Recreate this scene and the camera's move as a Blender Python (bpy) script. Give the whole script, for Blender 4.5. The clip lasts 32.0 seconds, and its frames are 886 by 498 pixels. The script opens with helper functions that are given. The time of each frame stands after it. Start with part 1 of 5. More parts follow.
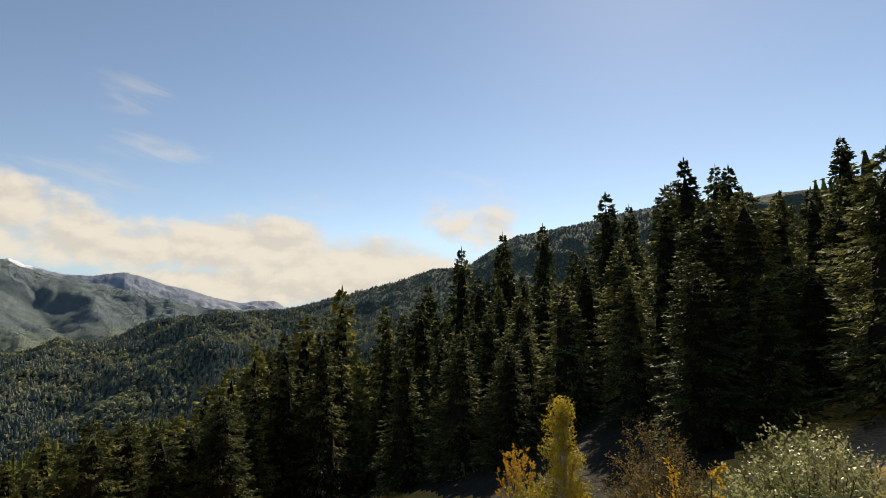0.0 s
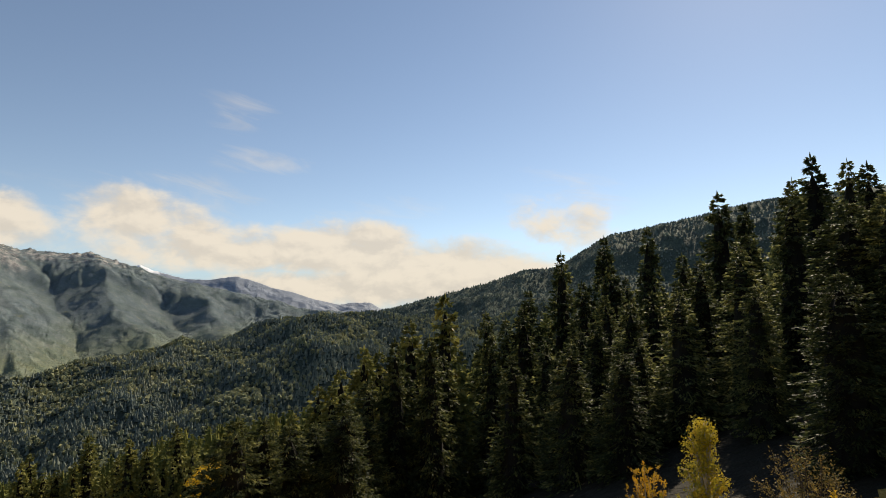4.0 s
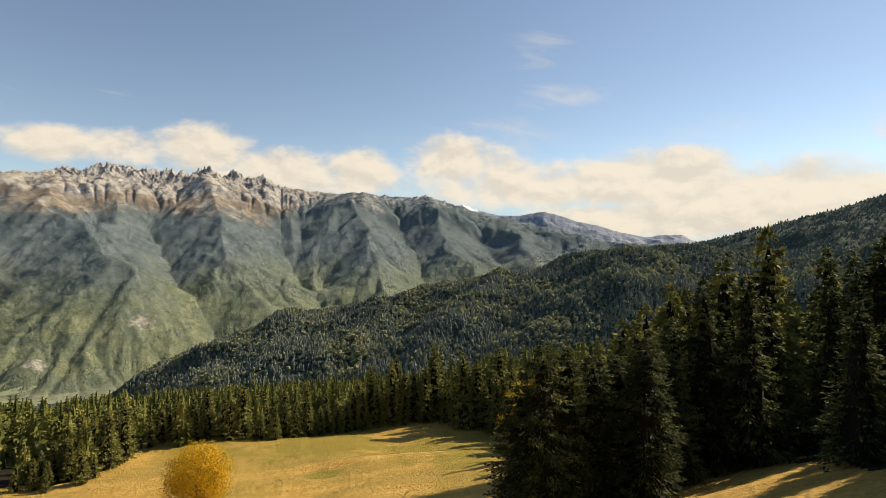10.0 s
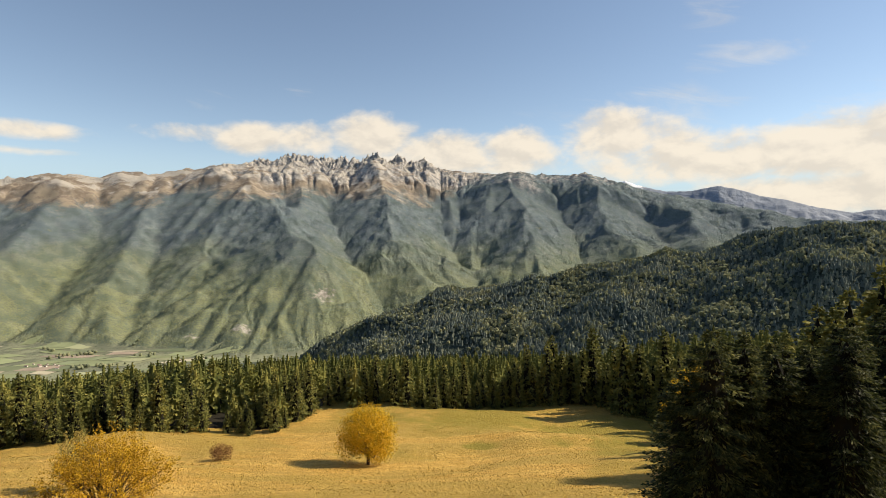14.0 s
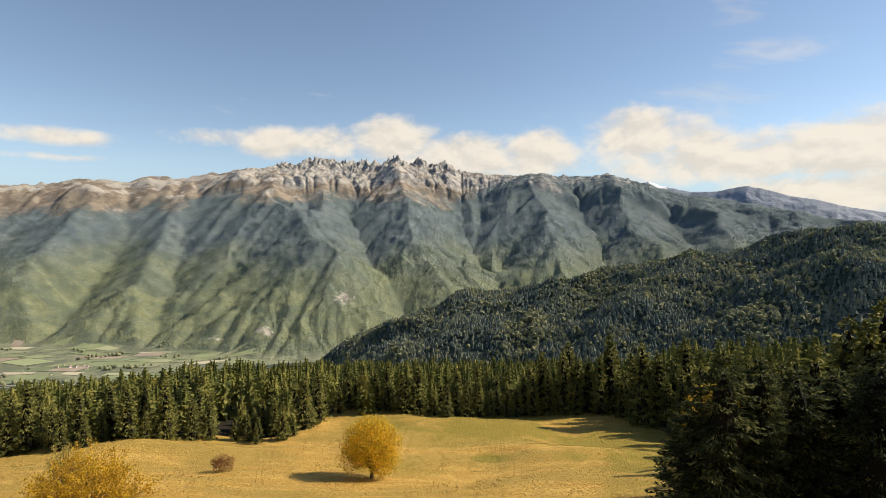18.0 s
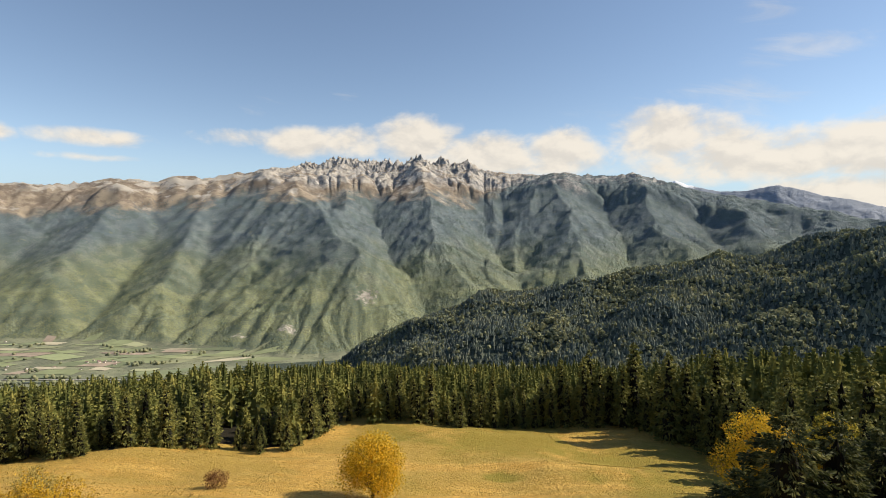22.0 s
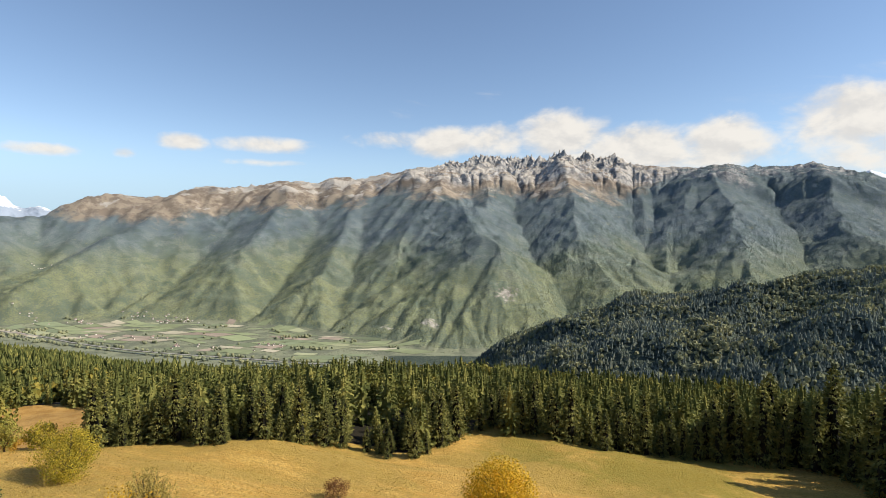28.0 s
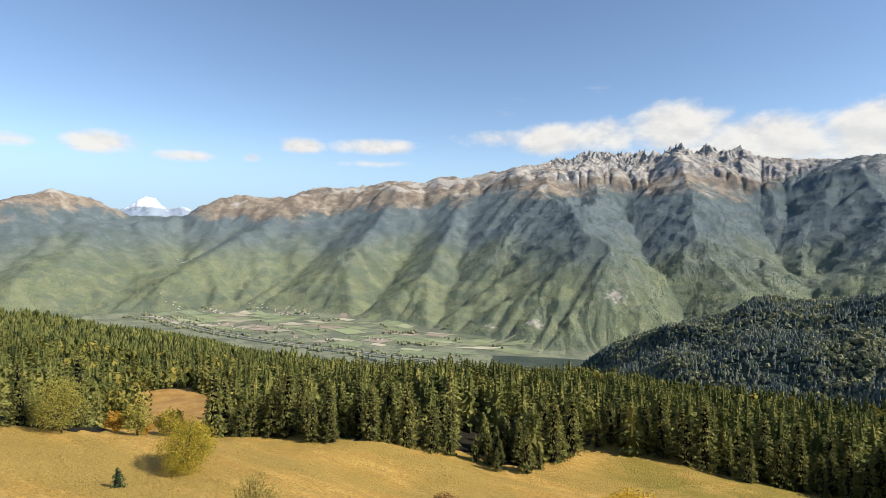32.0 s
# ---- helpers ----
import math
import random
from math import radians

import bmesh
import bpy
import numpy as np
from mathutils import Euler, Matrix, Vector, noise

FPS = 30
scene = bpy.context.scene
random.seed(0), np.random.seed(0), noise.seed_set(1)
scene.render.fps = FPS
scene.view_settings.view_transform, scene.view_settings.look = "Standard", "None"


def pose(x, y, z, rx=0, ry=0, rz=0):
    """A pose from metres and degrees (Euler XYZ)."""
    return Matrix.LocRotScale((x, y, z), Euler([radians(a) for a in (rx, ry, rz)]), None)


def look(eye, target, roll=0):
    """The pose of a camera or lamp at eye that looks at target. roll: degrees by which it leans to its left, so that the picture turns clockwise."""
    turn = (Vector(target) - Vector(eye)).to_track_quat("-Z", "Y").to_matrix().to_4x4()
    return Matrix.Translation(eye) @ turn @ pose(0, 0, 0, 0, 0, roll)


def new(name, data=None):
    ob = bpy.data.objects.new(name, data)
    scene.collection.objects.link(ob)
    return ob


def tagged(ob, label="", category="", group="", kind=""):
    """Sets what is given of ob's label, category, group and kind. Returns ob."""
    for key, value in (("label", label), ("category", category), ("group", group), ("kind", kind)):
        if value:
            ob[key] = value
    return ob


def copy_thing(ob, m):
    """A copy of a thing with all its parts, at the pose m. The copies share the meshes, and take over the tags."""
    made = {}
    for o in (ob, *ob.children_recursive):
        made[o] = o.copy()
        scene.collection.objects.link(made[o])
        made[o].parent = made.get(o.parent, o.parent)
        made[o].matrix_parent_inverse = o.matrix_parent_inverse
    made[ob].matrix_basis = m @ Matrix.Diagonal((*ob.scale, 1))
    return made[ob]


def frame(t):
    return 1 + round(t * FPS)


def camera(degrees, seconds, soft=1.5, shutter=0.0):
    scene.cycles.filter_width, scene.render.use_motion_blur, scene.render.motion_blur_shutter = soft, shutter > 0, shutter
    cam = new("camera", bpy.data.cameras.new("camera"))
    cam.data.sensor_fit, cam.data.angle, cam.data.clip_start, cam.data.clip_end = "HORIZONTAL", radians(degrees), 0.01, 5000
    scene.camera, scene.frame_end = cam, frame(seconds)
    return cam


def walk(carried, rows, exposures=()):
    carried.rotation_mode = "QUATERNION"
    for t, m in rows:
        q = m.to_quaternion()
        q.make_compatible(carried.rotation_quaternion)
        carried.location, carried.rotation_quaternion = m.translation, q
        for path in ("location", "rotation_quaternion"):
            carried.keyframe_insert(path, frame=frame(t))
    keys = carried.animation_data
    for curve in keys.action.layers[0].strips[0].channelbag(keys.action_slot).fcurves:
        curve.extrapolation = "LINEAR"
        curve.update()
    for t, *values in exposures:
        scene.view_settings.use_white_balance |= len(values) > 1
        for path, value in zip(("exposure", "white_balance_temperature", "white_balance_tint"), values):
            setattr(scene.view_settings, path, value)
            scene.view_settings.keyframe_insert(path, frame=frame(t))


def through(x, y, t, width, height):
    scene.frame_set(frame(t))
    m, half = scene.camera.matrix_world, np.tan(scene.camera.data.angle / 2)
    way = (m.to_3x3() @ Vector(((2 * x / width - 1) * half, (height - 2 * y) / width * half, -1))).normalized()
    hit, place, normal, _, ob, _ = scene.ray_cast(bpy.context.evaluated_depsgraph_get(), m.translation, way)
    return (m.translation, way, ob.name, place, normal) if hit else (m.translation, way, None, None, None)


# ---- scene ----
cam = camera(78.76, 32.0, 0.6)
# seconds, place in metres, turn to the left, tilt up and lean in degrees
PATH = [
    (0.0, 1.46, 0.27, -0.56, -56.45, 7.47, -0.57),
    (0.5, 1.20, 0.55, -0.33, -55.51, 7.45, -0.57),
    (1.0, 0.98, 0.79, -0.09, -54.51, 7.48, -0.53),
    (1.5, 0.77, 0.98, 0.08, -53.97, 7.51, -0.46),
    (2.0, 0.54, 1.08, 0.13, -53.78, 7.53, -0.44),
    (2.5, 0.33, 1.14, 0.12, -53.16, 7.54, -0.46),
    (4.5, -0.36, 0.79, 0.13, -43.22, 7.72, -0.33),
    (5.0, -0.34, 0.67, 0.20, -39.25, 7.75, -0.25),
    (5.5, -0.27, 0.56, 0.28, -36.43, 7.76, -0.20),
    (6.0, -0.13, 0.45, 0.30, -33.44, 7.80, -0.19),
    (6.5, -0.08, 0.33, 0.33, -30.79, 7.81, -0.12),
    (7.0, -0.09, 0.20, 0.33, -29.85, 7.83, -0.12),
    (7.5, -0.12, 0.06, 0.33, -28.65, 7.81, -0.15),
    (8.0, -0.19, -0.05, 0.33, -27.00, 6.99, -0.12),
    (8.5, -0.21, -0.15, 0.36, -25.26, 5.29, -0.21),
    (9.0, -0.24, -0.17, 0.39, -22.76, 3.69, -0.13),
    (9.5, -0.26, -0.23, 0.38, -19.50, 2.18, -0.05),
    (10.0, -0.28, -0.31, 0.38, -15.32, 0.70, 0.02),
    (10.5, -0.32, -0.40, 0.37, -11.38, -0.82, 0.13),
    (11.0, -0.33, -0.43, 0.26, -7.02, -1.53, 0.21),
    (11.5, -0.26, -0.36, 0.16, -3.86, -1.53, 0.20),
    (12.0, -0.19, -0.28, 0.10, -1.88, -1.55, 0.20),
    (12.5, -0.10, -0.14, 0.05, -0.94, -1.56, 0.15),
    (13.0, 0.00, 0.00, 0.00, -0.00, -1.54, 0.08),
    (13.5, 0.15, 0.16, -0.03, 0.71, -1.50, -0.04),
    (14.0, 0.37, 0.39, -0.06, 1.20, -1.44, -0.16),
    (14.5, 0.72, 0.63, -0.07, 1.61, -1.39, -0.22),
    (16.5, 2.61, 2.51, 0.27, 2.70, -1.30, -0.38),
    (17.0, 2.99, 3.29, 0.33, 2.97, -1.25, -0.44),
    (17.5, 3.37, 4.15, 0.47, 3.19, -1.20, -0.37),
    (18.0, 3.76, 5.12, 0.64, 3.47, -1.20, -0.38),
    (18.5, 4.17, 6.12, 0.77, 3.73, -1.18, -0.32),
    (19.0, 4.56, 7.13, 0.84, 3.91, -1.19, -0.34),
    (19.5, 4.94, 8.19, 0.90, 4.13, -1.16, -0.28),
    (20.0, 5.30, 9.30, 1.03, 4.61, -1.17, -0.30),
    (20.5, 5.63, 10.46, 1.15, 4.99, -1.20, -0.25),
    (21.0, 5.94, 11.67, 1.28, 5.35, -1.20, -0.25),
    (21.5, 6.12, 13.02, 1.33, 5.75, -1.25, -0.20),
    (22.0, 6.25, 14.42, 1.38, 5.87, -1.25, -0.16),
    (22.5, 6.38, 15.84, 1.45, 6.09, -1.28, -0.05),
    (23.0, 6.52, 17.24, 1.48, 6.40, -1.29, -0.02),
    (23.5, 6.68, 18.60, 1.49, 6.69, -1.28, -0.04),
    (24.0, 6.77, 19.88, 1.45, 7.04, -1.28, -0.02),
    (24.5, 6.78, 21.09, 1.41, 7.49, -1.31, -0.02),
    (25.0, 6.68, 22.26, 1.38, 8.92, -1.32, 0.03),
    (25.5, 6.58, 23.44, 1.34, 10.84, -1.35, 0.04),
    (27.5, 5.09, 28.73, 1.03, 19.68, -1.52, 0.06),
    (28.0, 4.54, 29.86, 1.14, 20.78, -1.52, 0.11),
    (28.5, 3.91, 30.85, 1.16, 21.61, -1.54, 0.07),
    (29.0, 3.27, 31.81, 1.22, 22.73, -1.55, 0.11),
    (29.5, 2.62, 32.73, 1.31, 23.76, -1.56, 0.12),
    (30.0, 1.93, 33.64, 1.34, 24.58, -1.56, 0.17),
    (30.5, 1.14, 34.59, 1.28, 26.26, -1.60, 0.22),
    (31.0, 0.28, 35.59, 1.16, 28.26, -1.64, 0.26),
    (31.5, -0.58, 36.57, 1.01, 30.20, -1.66, 0.26),
    (32.0, -1.44, 37.52, 0.88, 31.82, -1.70, 0.30),
]
walk(cam, [(t, pose(x, y, z, 0, 0, yaw) @ pose(0, 0, 0, 90 + tilt, 0, 0) @ pose(0, 0, 0, 0, 0, lean)) for t, x, y, z, yaw, tilt, lean in PATH],
     exposures=[(0.0, 0.32, 7200, 10), (6.0, 0.32, 7350, 10), (9.0, 0.38, 7400, 10), (12.0, 0.5, 7450, 10), (14.0, 0.48, 7250, 10), (20.0, 0.46, 6900, 10), (25.0, 0.48, 6700, 10), (32.0, 0.54, 6150, 10)])

# ---- sky, sun ----
SUN_AZ, SUN_UP = 79.0, 37.0  # degrees to the right of +y, degrees above the horizon
sun_way = Vector((math.sin(radians(SUN_AZ)) * math.cos(radians(SUN_UP)), math.cos(radians(SUN_AZ)) * math.cos(radians(SUN_UP)), math.sin(radians(SUN_UP))))
lamp = bpy.data.lights.new("sun", "SUN")
lamp.energy, lamp.angle, lamp.color = 5.0, radians(0.53), (1.0, 0.91, 0.77)
sun = new("sun", lamp)
sun.matrix_world = look((0, 0, 0), -sun_way)
scene.view_settings.exposure = 0.0


class Net:
    """Short ways to make nodes."""

    def __init__(self, tree):
        self.tree = tree
        tree.nodes.clear()

    def add(self, kind, *links):
        node = self.tree.nodes.new(kind)
        for slot, value in links:
            self.put(node.inputs[slot], value)
        return node

    def put(self, socket, value):
        if isinstance(value, bpy.types.NodeSocket):
            self.tree.links.new(value, socket)
        elif isinstance(value, bpy.types.Node):
            self.tree.links.new(value.outputs[0], socket)
        else:
            socket.default_value = value

    def math(self, op, a, b=0.0, c=0.0, clamp=False):
        node = self.add("ShaderNodeMath", (0, a), (1, b), (2, c))
        node.operation, node.use_clamp = op, clamp
        return node.outputs[0]

    def mix(self, factor, a, b, blend="MIX"):
        node = self.add("ShaderNodeMix")
        node.data_type, node.blend_type = "RGBA", blend
        for slot, value in (("Factor_Float", factor), ("A_Color", a), ("B_Color", b)):
            self.put(next(s for s in node.inputs if s.identifier == slot), value if not isinstance(value, tuple) else (*value, 1.0)[:4])
        return next(s for s in node.outputs if s.identifier == "Result_Color")

    def noise(self, vector, scale, detail=4.0, rough=0.55, warp=0.0):
        node = self.add("ShaderNodeTexNoise", ("Vector", vector), ("Scale", scale), ("Detail", detail), ("Roughness", rough), ("Distortion", warp))
        return node.outputs["Fac"]

    def ramp(self, value, low, high, a=0.0, b=1.0):
        node = self.add("ShaderNodeMapRange", ("Value", value), ("From Min", low), ("From Max", high), ("To Min", a), ("To Max", b))
        node.interpolation_type = "SMOOTHSTEP"
        return node.outputs[0]


world = bpy.data.worlds.new("sky")
scene.world = world
world.use_nodes = True
n = Net(world.node_tree)
sky = n.add("ShaderNodeTexSky")
sky.sky_type, sky.sun_disc, sky.sun_elevation, sky.sun_rotation = "NISHITA", False, radians(SUN_UP), radians(SUN_AZ)
sky.altitude, sky.air_density, sky.dust_density, sky.ozone_density = 1200, 0.95, 0.15, 0.6
way = n.add("ShaderNodeTexCoord").outputs["Generated"]
parts_ = n.add("ShaderNodeSeparateXYZ", (0, way))
az_ = n.math("MULTIPLY", n.math("ARCTAN2", parts_.outputs[0], parts_.outputs[1]), 57.2958)
up_ = n.math("MULTIPLY", n.math("ARCSINE", parts_.outputs[2]), 57.2958)
flat = n.add("ShaderNodeCombineXYZ", (0, n.math("MULTIPLY", az_, 0.62)), (1, up_))
billow = n.noise(flat, 0.34, 9.0, 0.58, 0.2)
higher = n.noise(n.add("ShaderNodeCombineXYZ", (0, n.math("MULTIPLY", n.math("ADD", az_, 0.5), 0.62)), (1, n.math("ADD", up_, 0.9))), 0.34, 5.0, 0.56, 0.2)
wisp = n.noise(n.add("ShaderNodeCombineXYZ", (0, n.math("MULTIPLY", az_, 0.22)), (1, n.math("ADD", up_, n.math("MULTIPLY", az_, 0.16))), (2, 4.0)), 0.5, 6.0, 0.62, 0.9)
# cumulus: degrees right, degrees up, half width, half height, body
HEAPS = [(-26, 9.8, 5, 1.0, 0.7), (-20.5, 9.6, 5.2, 1.8, 1.0), (-15.5, 9.8, 4.6, 2.0, 1.0), (-8.8, 10.2, 5.4, 2.9, 1.15), (-1, 8.8, 7.5, 2.3, 1.1), (6.4, 8.8, 6, 2.6, 1.1), (16.5, 9.8, 7.5, 3.1, 1.15), (23, 8.0, 8, 2.8, 1.1), (36, 7.4, 11, 3.7, 1.4),
         (47, 5.2, 14, 4.0, 1.5), (24, 7.0, 12, 2.4, 1.2), (38, 3.6, 18, 2.4, 1.4), (60, 10, 6, 3.4, 0.75), (0, 7.5, 16, 1.6, 1.0),
         (-39.0, 8.9, 5.4, 1.0, 0.95), (-46.3, 8.7, 2.6, 1.0, 1.0), (-51.2, 7.4, 1.3, 0.6, 0.8), (-56.8, 7.2, 3.2, 0.6, 0.75), (-64, 8.0, 3.6, 1.1, 0.9), (-70.5, 7.6, 2, 0.7, 0.8), (-38.5, 7.2, 4.0, 0.4, 0.5)]
WISPS = [(28, 16.2, 6, 1.8, 0.9), (21, 13.6, 6, 1.2, 0.75), (26, 20.5, 4, 3.0, 0.6), (10, 12.6, 7, 1.3, 0.6), (24, 12, 8, 2.5, 0.6), (40, 12, 10, 2, 0.55), (60, 12, 8, 4, 0.8), (-24, 13, 3, 1, 0.5), (-16, 14.5, 2, 0.8, 0.5)]


def heap(rows):
    best = None
    for a, b, wide, tall, body in rows:
        e = n.math("ADD", n.math("POWER", n.math("DIVIDE", n.math("SUBTRACT", az_, a), wide), 2.0), n.math("POWER", n.math("DIVIDE", n.math("SUBTRACT", up_, b), tall), 2.0))
        g = n.math("MULTIPLY", n.math("SUBTRACT", 1.0, e), body)
        best = g if best is None else n.math("MAXIMUM", best, g)
    return best


cumulus = n.ramp(n.math("ADD", heap(HEAPS), n.math("MULTIPLY", n.math("SUBTRACT", billow, 0.5), 2.7)), -0.1, 1.0)
cirrus = n.math("MULTIPLY", n.ramp(n.math("ADD", heap(WISPS), n.math("MULTIPLY", n.math("SUBTRACT", wisp, 0.5), 3.2)), 0.2, 1.7), 0.38)
cover = n.math("MAXIMUM", cumulus, cirrus)
shade = n.ramp(n.math("SUBTRACT", billow, higher), -0.16, 0.12)
cloud_tint = n.mix(shade, (0.90, 0.855, 0.79), (1.10, 1.03, 0.92))
above = n.add("ShaderNodeBackground", ("Color", sky), ("Strength", 0.108))
mist = n.add("ShaderNodeBackground", ("Color", (0.31, 0.44, 0.56, 1.0)), ("Strength", 1.0))
clear = n.add("ShaderNodeMixShader", (0, n.ramp(up_, 10.0, 1.5, 0.0, 0.85)), (1, above), (2, mist))
cloudy = n.add("ShaderNodeBackground", ("Color", cloud_tint), ("Strength", 0.60))
both = n.add("ShaderNodeMixShader", (0, n.math("MULTIPLY", cover, 0.93)), (1, clear), (2, cloudy))
n.add("ShaderNodeOutputWorld", (0, both))


# ---- materials ----
def material(name):
    m = bpy.data.materials.new(name)
    m.use_nodes = True
    return m, Net(m.node_tree)


def finish(m, net, colour, roughness=0.85, bump=None, depth=0.1, gloss=0.2, glow_through=0.0):
    b = net.add("ShaderNodeBsdfPrincipled", ("Base Color", colour if not isinstance(colour, tuple) else (*colour, 1.0)), ("Roughness", roughness), ("Specular IOR Level", gloss))
    if bump is not None:
        net.put(b.inputs["Normal"], net.add("ShaderNodeBump", ("Strength", 1.0), ("Distance", depth), ("Height", bump)).outputs[0])
    out = b.outputs[0]
    if glow_through:
        t = net.add("ShaderNodeBsdfTranslucent", ("Color", colour if not isinstance(colour, tuple) else (*colour, 1.0)))
        out = net.add("ShaderNodeMixShader", (0, glow_through), (1, out), (2, t.outputs[0])).outputs[0]
    net.add("ShaderNodeOutputMaterial", (0, out))
    return m


def place(net):
    return net.add("ShaderNodeNewGeometry").outputs["Position"]


def make_meadow():
    m, net = material("meadow_grass")
    p = place(net)
    drawn = net.add("ShaderNodeVectorMath", (0, p), (1, (0.55, 1.5, 1.0)))
    drawn.operation = "MULTIPLY"
    patch = net.ramp(net.noise(drawn, 0.034, 5, 0.62, 0.5), 0.42, 0.57)
    patch2 = net.ramp(net.noise(drawn, 0.17, 5, 0.66, 0.3), 0.40, 0.64)
    tuft = net.noise(p, 1.3, 5, 0.7)
    c = net.mix(patch2, (0.505, 0.285, 0.05), (0.68, 0.42, 0.105))
    c = net.mix(net.math("MULTIPLY", patch, 0.8), c, (0.32, 0.235, 0.04))
    c = net.mix(net.ramp(net.noise(p, 0.5, 4, 0.7), 0.58, 0.72, 0, 0.5), c, (0.27, 0.155, 0.05))
    c = net.mix(net.ramp(tuft, 0.3, 0.6, 0.75, 0.0), c, (0.23, 0.145, 0.03))
    streak = net.add("ShaderNodeVectorMath", (0, p), (1, (0.25, 2.2, 1.0)))
    streak.operation = "MULTIPLY"
    c = net.mix(net.ramp(net.noise(streak, 0.30, 4, 0.65, 0.6), 0.5, 0.66, 0.0, 0.28), c, (0.26, 0.185, 0.04))
    c = net.mix(net.ramp(net.noise(p, 3.2, 5, 0.75), 0.40, 0.60, 0.0, 0.5), c, (0.66, 0.43, 0.13))
    # greener grass in the damp hollows
    wet = net.noise(p, 0.09, 4, 0.65)
    for (gx, gy, gz), wide, much in (((7.5, 146, -58), 6, 0.85), ((48, 134, -53), 19, 0.7), ((44, 162, -59), 28, 0.65), ((8, 188, -63), 36, 0.75), ((-30, 186, -66), 16, 0.6), ((-75, 158, -72), 18, 0.4), ((-20, 134, -55), 16, 0.4), ((36, 100, -44), 16, 0.45)):
        off = net.add("ShaderNodeVectorMath", (0, p), (1, (gx, gy, gz)))
        off.operation = "DISTANCE"
        near_ = net.math("ADD", net.math("DIVIDE", off.outputs["Value"], wide), net.math("MULTIPLY", net.math("SUBTRACT", wet, 0.5), 2.0))
        c = net.mix(net.ramp(near_, 1.0, 0.4, 0.0, much), c, (0.235, 0.20, 0.03))
    off = net.add("ShaderNodeVectorMath", (0, p), (1, (30.5, -3.6, -5.6)))
    off.operation = "DISTANCE"
    bare = net.math("ADD", net.math("DIVIDE", off.outputs["Value"], 4.0), net.math("SUBTRACT", net.noise(p, 0.6, 4, 0.6), 0.5))
    c = net.mix(net.ramp(bare, 1.0, 0.75), c, net.mix(net.noise(p, 2.0, 4, 0.7), (0.20, 0.135, 0.085), (0.36, 0.26, 0.17)))
    return finish(m, net, c, 0.9, tuft, 0.9)


def make_shaded_floor():
    m, net = material("shaded_forest_floor")
    p = place(net)
    # dark humus, taken down further to put the trees' shade into the colour
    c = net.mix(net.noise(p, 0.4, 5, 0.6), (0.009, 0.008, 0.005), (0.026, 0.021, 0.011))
    return finish(m, net, c, 0.95, net.noise(p, 0.8, 4, 0.6), 0.6)


def make_hazy_forest():
    m, net = material("hazy_wooded_slope")
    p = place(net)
    # paler and greyer than the near woods: haze is put into these colours
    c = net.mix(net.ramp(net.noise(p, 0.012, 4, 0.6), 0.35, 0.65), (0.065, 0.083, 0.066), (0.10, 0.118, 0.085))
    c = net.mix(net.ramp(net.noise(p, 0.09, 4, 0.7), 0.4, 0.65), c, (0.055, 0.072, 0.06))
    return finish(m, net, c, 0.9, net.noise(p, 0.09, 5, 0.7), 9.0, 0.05)


